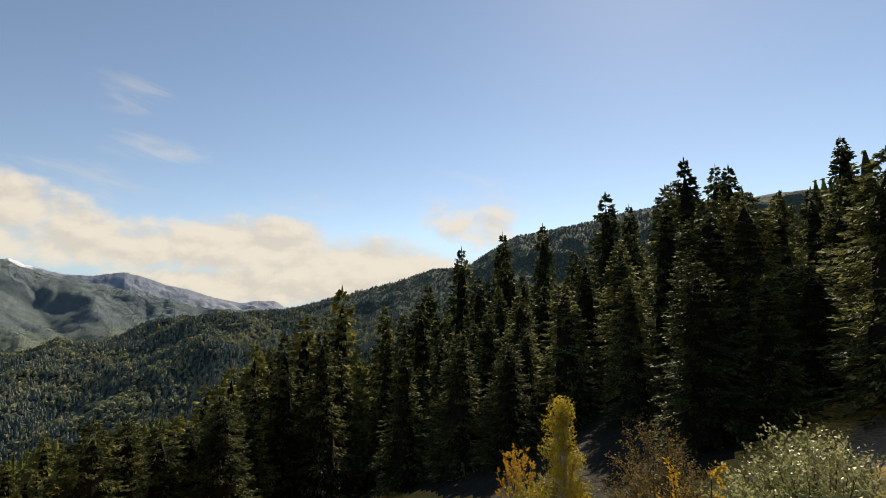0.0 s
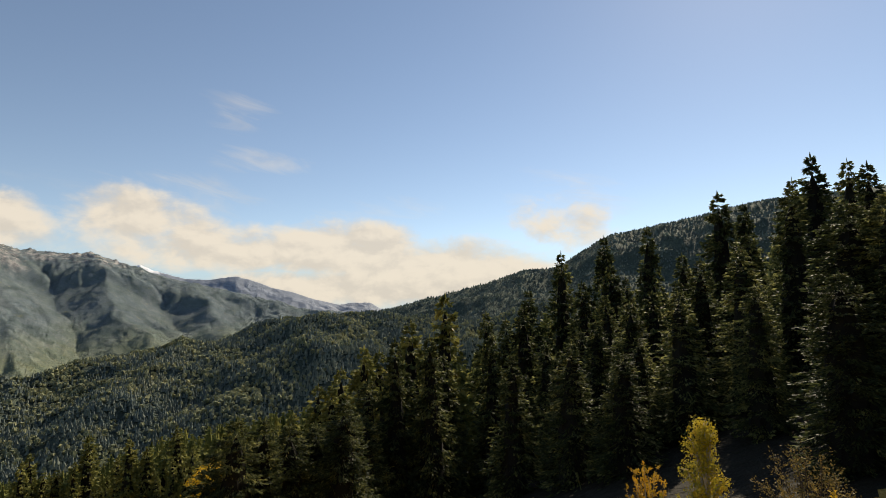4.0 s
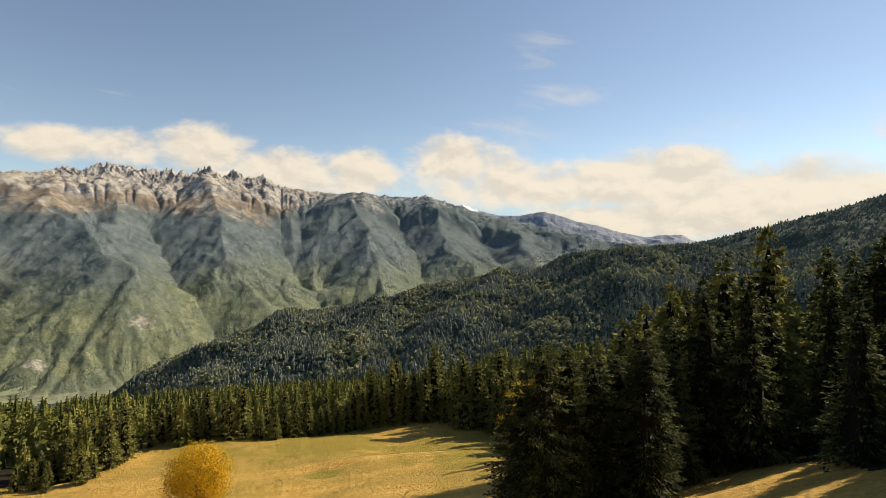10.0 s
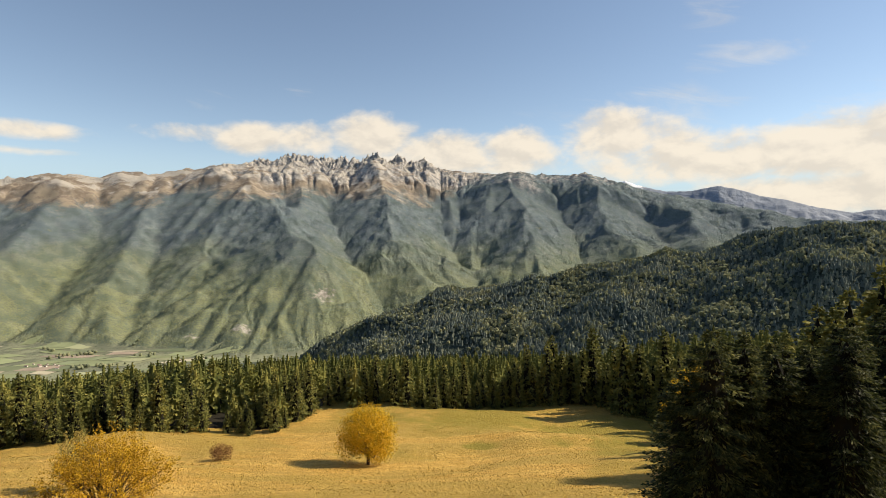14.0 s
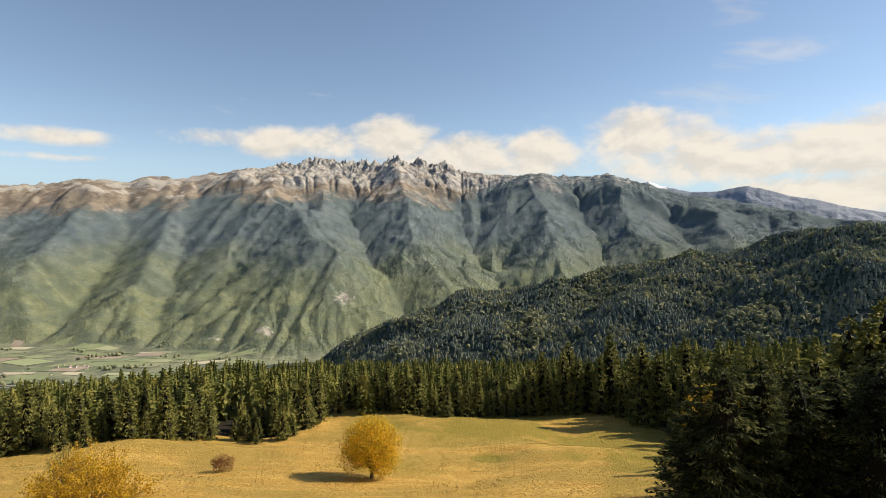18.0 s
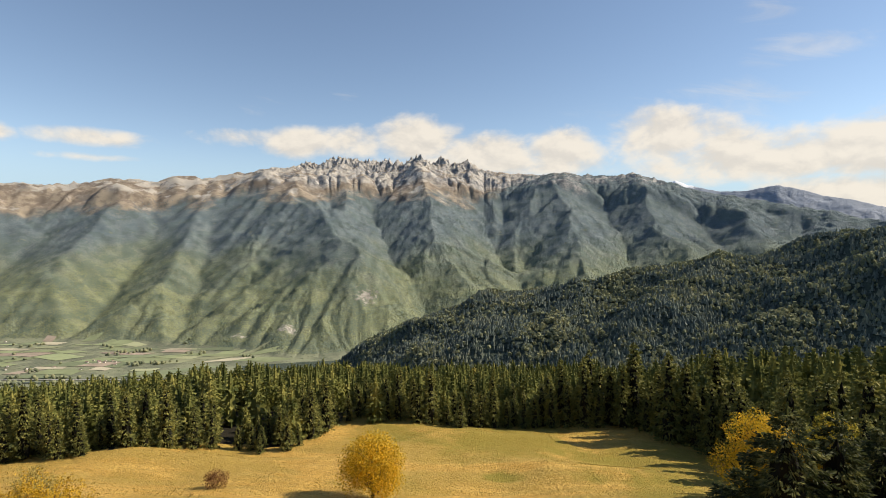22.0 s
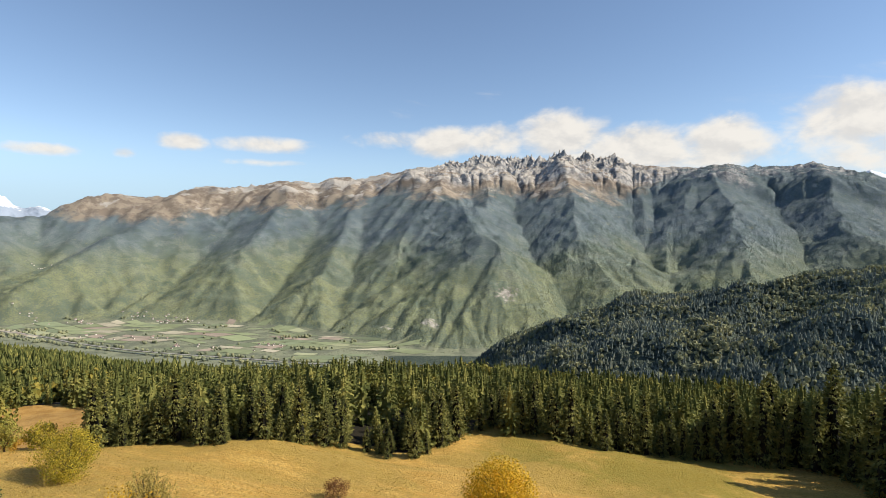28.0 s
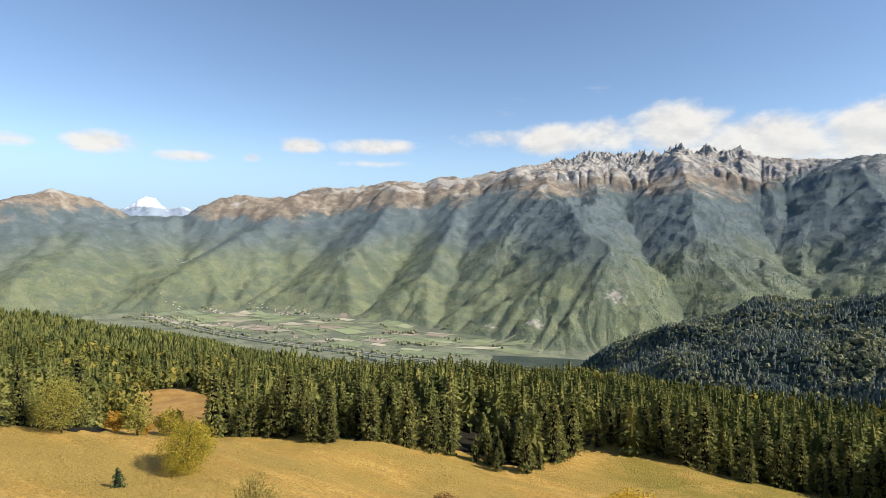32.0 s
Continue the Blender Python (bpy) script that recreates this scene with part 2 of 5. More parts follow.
def make_massif(name="hazy_alpine_slope", trees=False):
    m, net = material(name)
    geo = net.add("ShaderNodeNewGeometry")
    p = geo.outputs["Position"]
    z = net.add("ShaderNodeSeparateXYZ", (0, p)).outputs[2]
    steep = net.add("ShaderNodeSeparateXYZ", (0, geo.outputs["Normal"])).outputs[2]
    big, mid, fine = net.noise(p, 0.0028, 4, 0.55), net.noise(p, 0.012, 5, 0.65), net.noise(p, 0.15, 3, 0.75)
    # pale tones, bluer higher up: air haze mixed into the slopes' base colours
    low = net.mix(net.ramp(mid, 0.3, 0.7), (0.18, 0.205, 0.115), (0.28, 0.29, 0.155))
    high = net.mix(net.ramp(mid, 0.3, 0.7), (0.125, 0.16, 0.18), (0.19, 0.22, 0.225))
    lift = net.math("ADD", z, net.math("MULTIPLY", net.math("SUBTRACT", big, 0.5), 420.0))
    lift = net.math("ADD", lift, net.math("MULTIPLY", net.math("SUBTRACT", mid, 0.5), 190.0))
    across = net.add("ShaderNodeSeparateXYZ", (0, p)).outputs[0]
    bare = net.math("ADD", net.math("SUBTRACT", lift, net.ramp(across, -250, 350, 0.0, 210.0)), net.ramp(across, -1500, -3400, 0.0, 150.0))
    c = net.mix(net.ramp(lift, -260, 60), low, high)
    # dark conifer stands among the broad-leaved wood and the pastures
    stands = net.ramp(net.noise(p, 0.0085, 6, 0.68, 0.6), 0.47, 0.56)
    c = net.mix(net.math("MULTIPLY", stands, 0.4), c, (0.09, 0.122, 0.105))
    c = net.mix(net.ramp(net.noise(p, 0.021, 5, 0.7), 0.60, 0.68, 0.0, 0.35), c, (0.30, 0.30, 0.15))
    if trees:
        one = geo.outputs["Random Per Island"]
        c = net.mix(net.ramp(one, 0.6, 1.0, 0.0, 0.16), c, (0.27, 0.27, 0.15))
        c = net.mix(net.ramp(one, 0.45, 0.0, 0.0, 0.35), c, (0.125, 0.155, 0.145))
        return finish(m, net, c, 0.9, None, 0, 0.05)
    c = net.mix(net.ramp(fine, 0.44, 0.58, 0.0, 0.5), c, (0.10, 0.132, 0.13))
    heath = net.mix(net.ramp(mid, 0.42, 0.6), (0.205, 0.165, 0.13), (0.32, 0.265, 0.20))
    c = net.mix(net.ramp(bare, 215, 330), c, heath)
    rock = net.mix(net.ramp(net.noise(p, 0.02, 5, 0.7), 0.38, 0.62), (0.19, 0.19, 0.195), (0.47, 0.44, 0.40))
    c = net.mix(net.math("MULTIPLY", net.ramp(lift, 330, 430), net.ramp(steep, 0.92, 0.74)), c, rock)
    scree = net.ramp(net.math("ADD", net.noise(p, 0.0065, 4, 0.6), net.math("MULTIPLY", z, 0.00045)), 0.66, 0.76)
    c = net.mix(net.math("MULTIPLY", net.math("MULTIPLY", scree, net.ramp(bare, 230, 330)), net.ramp(steep, 0.60, 0.78)), c, (0.44, 0.40, 0.345))
    c = net.mix(net.ramp(steep, 0.5, 0.4), c, rock)
    # bare cliff above the gorge, pale slides low on the slope, a grazed shelf
    for (px, py, pz), size, edge, tint in (((-552, 2201, -290), 80, 0.35, (0.46, 0.42, 0.36)), ((-955, 1935, -388), 34, 0.5, (0.50, 0.46, 0.40)), ((-770, 1925, -352), 38, 0.5, (0.50, 0.46, 0.40)), ((-1210, 2818, 81), 52, 0.4, (0.36, 0.28, 0.15))):
        off = net.add("ShaderNodeVectorMath", (0, p), (1, (px, py, pz)))
        off.operation = "DISTANCE"
        spot = net.math("ADD", net.math("DIVIDE", off.outputs["Value"], size), net.math("MULTIPLY", net.math("SUBTRACT", net.noise(p, 0.03, 4, 0.7), 0.5), 2.4))
        c = net.mix(net.ramp(spot, 1.0, 1.0 - edge), c, net.mix(net.ramp(net.noise(p, 0.05, 4, 0.7), 0.4, 0.6), tuple(v * 0.6 for v in tint), tint))
    return finish(m, net, c, 0.92, net.noise(p, 0.085, 6, 0.8), 11.0, 0.1)


def make_valley():
    m, net = material("hazy_valley_floor")
    p = place(net)
    # lightened and greyed: the valley's haze is part of this colour
    c = net.mix(net.ramp(net.noise(p, 0.010, 4, 0.6), 0.42, 0.58), (0.22, 0.23, 0.145), (0.145, 0.155, 0.105))
    c = net.mix(net.ramp(net.noise(p, 0.05, 4, 0.7), 0.55, 0.66), c, (0.085, 0.105, 0.06))
    return finish(m, net, c, 0.92, net.noise(p, 0.1, 4, 0.6), 3.0)


def make_plain(name, colour, vary=0.3, scale=1.0, roughness=0.8, bump=0.0, through=0.0, by_piece=True):
    m, net = material(name)
    p = net.add("ShaderNodeTexCoord").outputs["Object"]
    dark, light = tuple(v * (1 - vary) for v in colour), tuple(min(v * (1 + vary), 0.9) for v in colour)
    f = net.noise(p, scale, 4, 0.65)
    if by_piece:
        f = net.math("ADD", net.math("MULTIPLY", f, 0.7), net.math("MULTIPLY", net.add("ShaderNodeObjectInfo").outputs["Random"], 0.3))
    c = net.mix(net.ramp(f, 0.25, 0.75), dark, light)
    return finish(m, net, c, roughness, net.noise(p, scale * 3, 3, 0.6) if bump else None, bump, 0.25, through)


def make_leaf(name, a, b, c_, through=0.3, island=0.8, lumps=0.55, gloss=0.15, rough_=0.65):
    """Leaves that differ one from another, from a over b to c_."""
    m, net = material(name)
    one = net.add("ShaderNodeNewGeometry").outputs["Random Per Island"]
    lump = net.noise(net.add("ShaderNodeTexCoord").outputs["Object"], lumps, 3, 0.6)
    f = net.math("ADD", net.math("MULTIPLY", one, island * 0.6), net.math("MULTIPLY", net.ramp(lump, 0.3, 0.7), 1 - island * 0.6))
    f = net.math("ADD", f, net.math("MULTIPLY", net.math("SUBTRACT", net.add("ShaderNodeObjectInfo").outputs["Random"], 0.5), 0.25))
    c = net.mix(net.ramp(f, 0.5, 0.95), net.mix(net.ramp(f, 0.05, 0.5), a, b), c_)
    return finish(m, net, c, rough_, None, 0, gloss, through)


def make_bracken():
    m, net = material("bracken_ground")
    p = place(net)
    c = net.mix(net.ramp(net.noise(p, 0.12, 5, 0.65), 0.38, 0.62), (0.33, 0.18, 0.045), (0.44, 0.26, 0.075))
    return finish(m, net, c, 0.9, net.noise(p, 1.0, 4, 0.7), 0.5)


BRACKEN = make_bracken()
MEADOW, SHADED_FLOOR, HAZY_FOREST, MASSIF, VALLEY = make_meadow(), make_shaded_floor(), make_hazy_forest(), make_massif(), make_valley()
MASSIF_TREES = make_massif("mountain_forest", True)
BARK = make_plain("bark", (0.075, 0.055, 0.04), 0.4, 6.0, 0.95, 0.03)
# near black, to paint the shade inside the spruce crowns
INNER_SHADE = make_plain("crown_inner_shade", (0.009, 0.009, 0.006), 0.4, 3.0, 0.95)
PALE_BARK = make_plain("pale_bark", (0.30, 0.27, 0.22), 0.45, 5.0, 0.9, 0.02)
# shaded trees: shade painted as near-black needles, lit tips as random pale sprays
NEEDLES_SHADED = make_leaf("spruce_needles_shaded", (0.016, 0.022, 0.010), (0.06, 0.072, 0.026), (0.28, 0.275, 0.10), 0.42, 0.8, 0.55, 0.12, 0.6)
# edge and wood trees: same needles, with sunlight put in as brighter colour
NEEDLES_SUNLIT = make_leaf("spruce_needles_sunlit", (0.05, 0.062, 0.02), (0.155, 0.158, 0.044), (0.31, 0.285, 0.08), 0.28, 0.6)
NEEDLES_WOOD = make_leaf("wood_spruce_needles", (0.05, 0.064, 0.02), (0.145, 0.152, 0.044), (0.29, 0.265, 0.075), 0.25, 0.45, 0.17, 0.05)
# pale, bluish needles and leaves: distance haze is put into their colour
NEEDLES_HAZY = make_leaf("hazy_spruce_needles", (0.095, 0.122, 0.115), (0.15, 0.178, 0.152), (0.22, 0.232, 0.165), 0.2, 0.6, 0.012, 0.03)
BROAD_HAZY = make_leaf("hazy_leaves", (0.15, 0.17, 0.12), (0.235, 0.25, 0.15), (0.31, 0.305, 0.17), 0.25, 0.6, 0.012, 0.03)
OLIVE = make_leaf("olive_leaves", (0.085, 0.095, 0.022), (0.16, 0.16, 0.035), (0.31, 0.25, 0.05), 0.3, 0.5, 0.05)
FIR_GREEN = make_leaf("young_spruce_needles", (0.03, 0.055, 0.022), (0.05, 0.085, 0.03), (0.08, 0.11, 0.04), 0.12)
GOLD = make_leaf("golden_leaves", (0.19, 0.18, 0.024), (0.62, 0.41, 0.03), (0.80, 0.48, 0.03), 0.38)
AMBER = make_leaf("amber_leaves", (0.30, 0.18, 0.02), (0.54, 0.33, 0.025), (0.66, 0.42, 0.04), 0.3)
LIME = make_leaf("yellow_green_leaves", (0.15, 0.15, 0.028), (0.40, 0.325, 0.036), (0.62, 0.45, 0.05), 0.35)
STRAW = make_leaf("pale_straw_leaves", (0.26, 0.21, 0.06), (0.42, 0.33, 0.09), (0.52, 0.42, 0.13), 0.3)
SILVER = make_leaf("pale_green_leaves", (0.13, 0.16, 0.05), (0.30, 0.30, 0.13), (0.50, 0.48, 0.24), 0.35, 0.8, 0.55, 0.5, 0.4)
RUST = make_leaf("russet_leaves", (0.10, 0.05, 0.025), (0.20, 0.10, 0.04), (0.30, 0.16, 0.05), 0.25)
BROWN = make_leaf("brown_leaves", (0.10, 0.08, 0.03), (0.19, 0.14, 0.045), (0.36, 0.25, 0.07), 0.3)
ORANGE = make_leaf("orange_leaves", (0.26, 0.16, 0.03), (0.45, 0.26, 0.035), (0.55, 0.33, 0.05), 0.3)
BROAD_GREEN = make_leaf("green_leaves", (0.13, 0.145, 0.03), (0.26, 0.245, 0.05), (0.42, 0.36, 0.08), 0.3)

# ---- the lie of the land ----
def _cell(ix, iy, seed):
    h = (ix.astype(np.int64) * 374761393 + iy.astype(np.int64) * 668265263 + seed * 982451653) & 0xFFFFFFFF
    h = ((h ^ (h >> 13)) * 1274126177) & 0xFFFFFFFF
    h = ((h ^ (h >> 16)) * 2246822519) & 0xFFFFFFFF
    return ((h ^ (h >> 15)) & 0xFFFF) / 65535.0


def waves(x, y, seed=0):
    """Smooth noise of unit cells, from -1 to 1."""
    ix, iy = np.floor(x), np.floor(y)
    fx, fy = x - ix, y - iy
    out = 0
    u, v = fx * fx * fx * (fx * (fx * 6 - 15) + 10), fy * fy * fy * (fy * (fy * 6 - 15) + 10)
    for dx in (0, 1):
        for dy in (0, 1):
            a = _cell(ix + dx, iy + dy, seed) * 2 * np.pi
            g = np.cos(a) * (fx - dx) + np.sin(a) * (fy - dy)
            out = out + g * (u if dx else 1 - u) * (v if dy else 1 - v)
    return out * 1.5


def rough(x, y, size, octaves=4, seed=0, ridged=False):
    out, amp, total = 0, 1.0, 0.0
    for k in range(octaves):
        n = waves(x / size * 2**k + 17.3 * k, y / size * 2**k - 9.1 * k, seed + k)
        out = out + amp * ((1 - 2 * np.abs(n)) if ridged else n)
        total += amp
        amp *= 0.5
    return out / total


def curve(knots, soft=0.0):
    """A line through pairs, rounded by soft."""
    a, b = np.array(knots, float).T

    def at(v):
        v = np.asarray(v, float)
        if not soft:
            return np.interp(v, a, b)
        return sum(w * np.interp(v + o * soft, a, b) for o, w in ((-1.2, 0.12), (-0.6, 0.23), (0, 0.3), (0.6, 0.23), (1.2, 0.12)))
    return at


def ease(a, b, v):
    s = np.clip((v - a) / (b - a), 0, 1)
    return s * s * (3 - 2 * s)


FALL = curve([(-400, 150), (-60, 12), (-10, -6.5), (20, -15), (45, -26.5), (90, -43), (120, -51.6), (160, -60.4), (205, -64.6), (260, -75), (350, -96), (500, -128), (620, -170),
              (800, -235), (1100, -330), (1400, -400), (1800, -420)], 9)
SIDE = curve([(105, 0), (240, -13.5), (400, -34), (600, -36), (900, -30), (1400, -60)], 12)
# skylines: degrees to the right of +y, degrees up
CREST = curve([(-110, 3), (-80, 2.4), (-71.2, 2.3), (-67.4, 3.4), (-64.5, 2.8), (-61.5, 1.3), (-57.2, 1.2), (-54.2, 3.1), (-51.6, 3.6), (-47.8, 3.4), (-45, 4.4), (-39.4, 4.7), (-37.2, 5.3),
               (-33.6, 5.1), (-31.9, 5.9), (-29.2, 5.6), (-26.9, 6.2), (-22.9, 6.8), (-19.8, 7.1), (-15.7, 7.7), (-13.2, 7.4), (-10.5, 7.2), (-8.6, 7.9), (-5, 7.4), (-2.6, 7.3),
               (-1.4, 6.6), (0.8, 6.7), (4, 6.3), (6.9, 6.4), (10.4, 6.0), (14.2, 6.1), (16.1, 5.3), (21, 3.8), (28.4, 2.4), (32.8, 1.2), (40, 0.4), (60, 0), (110, 0)])
FOOT = curve([(-110, 2900), (-60, 2950), (-48, 2830), (-40, 2520), (-30, 2130), (-20, 1800), (-10, 1950), (20, 2300), (110, 2300)], 3)
RIM = curve([(-110, 4560), (-50, 4560), (-24, 4350), (20, 4300), (40, 4100), (110, 4100)], 4)
RIDGE1 = curve([(-30, -20), (-17, -13.5), (-14.6, -11.6), (-10, -9.3), (-5.6, -7.7), (2.8, -5.7), (12.7, -4.5), (22.5, -2.8), (28.4, -0.8), (32.8, -0.4), (36, -0.2), (42, -0.2), (60, 0.5), (110, 2)], 1.2)
RIDGE2 = curve([(25, -4), (36, 0.2), (40.7, 1.15), (46, 2.2), (51.7, 3.7), (55.5, 5.1), (58.8, 5.2), (63.3, 8.1), (69, 9.1), (77.4, 10.6), (94, 11), (110, 11), (130, 9)], 0.5)
# spurs of the massif: degrees to the right at its rim, half way and at its foot, and how far each stands out
SPURS = [(-25.0, -20.4, -10.5, 1.0), (-8.5, -6.8, -1.6, 0.92), (4.6, 7.6, 10.5, 0.86), (13.5, 17.0, 21.0, 0.82), (22, 26, 30, 0.7), (-27.0, -32.0, -37.5, 0.72), (-35, -40.0, -46.0, 0.85), (-45, -52, -60, 0.8),
         (-57, -65, -72, 0.8), (-69, -74, -80, 0.85)]
AZ_ROW, R_ROW = np.arange(-90, 40.01, 0.2), np.linspace(1700, 4640, 150)


def massif_slope(az, r):
    """The massif as it stood before the streams cut it: a slope up to the rim with its great spurs."""
    foot, rim = FOOT(az), RIM(az)
    u = (r - foot) / (rim - foot)
    c = np.clip(u, 0, 1)
    x, y = r * np.sin(np.radians(az)), r * np.cos(np.radians(az))
    top = rim * np.tan(np.radians(CREST(az)))
    bent = az + 2.6 * rough(x, y, 1000, 4, 5)
    best = np.full(np.shape(az), -9999.0)
    for a1, a2, a3, out in SPURS:
        mid = np.where(c > 0.5, a2 + (a1 - a2) * (2 * c - 1), a3 + (a2 - a3) * 2 * c)
        away = np.abs(bent - mid) * np.radians(1) * r
        best = np.maximum(best, (out - 0.8) * 200 - 0.25 * np.minimum(away, 330) - 0.04 * away)
    shape = ease(0.0, 0.16, c) * (1 - ease(0.84, 1.0, c))
    body = -400 + (top + 400) * (0.30 * c + 0.70 * c**1.15)
    body = body + shape * (best + 55) + (0.3 + 0.7 * shape) * (rough(x, y, 520, 4, 11) * 80 + rough(x, y, 90, 3, 12) * 12) * ease(0, 0.05, c)
    return np.where(u < 0, -400 + np.clip(u, -1, 0) * 6, np.maximum(body, -400 + 2 * c)) - np.clip(u - 1, 0, 1) * 900, c, top


def cut_by_streams(turns=26, power=0.46, strength=0.0011):
    """Streams cut the slope: each cell drains to its steepest neighbour, and the more it drains the deeper it cuts."""
    az, r = np.meshgrid(AZ_ROW, R_ROW)
    z, c, top = massif_slope(az, r)
    rows, cols = z.shape
    down_r, side = R_ROW[1] - R_ROW[0], np.radians(0.2) * R_ROW
    area = (down_r * side)[:, None] * np.ones(cols)
    steepest = np.where(c > 0.80, 1.5, 0.60)
    ids = np.arange(rows * cols).reshape(rows, cols)
    for k in range(turns):
        best, to, span = np.zeros_like(z), ids.copy(), np.ones_like(z)
        for dy in (-1, 0, 1):
            for dx in (-1, 0, 1):
                if not (dx or dy):
                    continue
                far = np.hypot(dy * down_r, dx * side)[:, None] * np.ones(cols)
                other = np.full_like(z, 1e9)
                ys, xs = slice(max(dy, 0), rows + min(dy, 0)), slice(max(dx, 0), cols + min(dx, 0))
                yd, xd = slice(max(-dy, 0), rows + min(-dy, 0)), slice(max(-dx, 0), cols + min(-dx, 0))
                other[yd, xd] = z[ys, xs]
                fall = (z - other) / far
                better = fall > best
                best, span = np.where(better, fall, best), np.where(better, far, span)
                to = np.where(better, ids + dy * cols + dx, to)
        order = np.argsort(z, axis=None, kind="stable").tolist()
        goal, flow = to.ravel().tolist(), area.ravel().tolist()
        for i in reversed(order):
            j = goal[i]
            if j != i:
                flow[j] += flow[i]
        bite = (strength * np.minimum(np.array(flow), 4e5) ** power / span.ravel() * 20).tolist()
        limit = (steepest.ravel() * span.ravel()).tolist()
        level = z.ravel().tolist()
        for i in order:
            j = goal[i]
            if j != i:
                low = level[j]
                cut = (level[i] + bite[i] * low) / (1 + bite[i])
                level[i] = cut if cut < low + limit[i] else low + limit[i]
        z = np.array(level).reshape(rows, cols)
        soft = z.copy()
        soft[1:-1, 1:-1] = 0.25 * (z[2:, 1:-1] + z[:-2, 1:-1] + z[1:-1, 2:] + z[1:-1, :-2])
        z = z + 0.06 * (soft - z)
    # the rim keeps its skyline
    crest = np.where((c > 0.95) & (c < 1.0), z, -999).max(0)
    lift = np.convolve(np.pad(top[0] - crest, 8, mode="edge"), np.ones(17) / 17, "valid")
    return z + lift * ease(0.62, 0.96, c) * (c < 1.0)


CUT = cut_by_streams()


def massif(az, r):
    foot, rim = FOOT(az), RIM(az)
    u = (r - foot) / (rim - foot)
    c = np.clip(u, 0, 1)
    x, y = r * np.sin(np.radians(az)), r * np.cos(np.radians(az))
    gx, gy = np.clip((az - AZ_ROW[0]) / 0.2, 0, len(AZ_ROW) - 1.001), np.clip((r - R_ROW[0]) / (R_ROW[1] - R_ROW[0]), 0, len(R_ROW) - 1.001)
    ix, iy = gx.astype(int), gy.astype(int)
    fx, fy = gx - ix, gy - iy
    body = (CUT[iy, ix] * (1 - fx) + CUT[iy, ix + 1] * fx) * (1 - fy) + (CUT[iy + 1, ix] * (1 - fx) + CUT[iy + 1, ix + 1] * fx) * fy
    shape = ease(0.0, 0.10, c) * (1 - ease(0.9, 1.0, c))
    body = body + (rough(x, y, 230, 5, 11, True) * 17 + rough(x, y, 60, 3, 23) * 7) * shape
    crag = ease(0.70, 0.95, c) * (1 - ease(0.97, 1.0, c) * 0.5)
    jag = ease(-24, -17, az) * (1 - ease(-4, 0, az)) * 0.72 + 0.28
    body = body + crag * jag * (rough(x, y, 150, 5, 31, True) * 26 - 7) + crag * rough(x, y, 60, 3, 33, True) * 9
    spire = np.clip(rough(x, y, 190, 5, 43, True) + 0.1, 0, 1) ** 1.7 * 74 + np.clip(rough(x, y, 42, 3, 47, True), 0, 1) ** 2 * 34
    body = body + ease(0.90, 0.975, c) * jag * (spire - 20) + ease(0.9, 1, c) * rough(x, y, 130, 3, 49) * 9
    behind = -(np.clip(u - 1, 0, 1) * 900)
    return np.where(u < 0, -400 + np.clip(u, -1, 0) * 4, np.where(u > 1, np.minimum(body, RIM(az) * np.tan(np.radians(CREST(az))) + behind), np.maximum(body, -400 + 2 * c)))


def softmax2(a, b, soft=14.0):
    return np.maximum(a, b) + soft * np.log1p(np.exp(-np.minimum(np.abs(a - b) / soft, 40)))


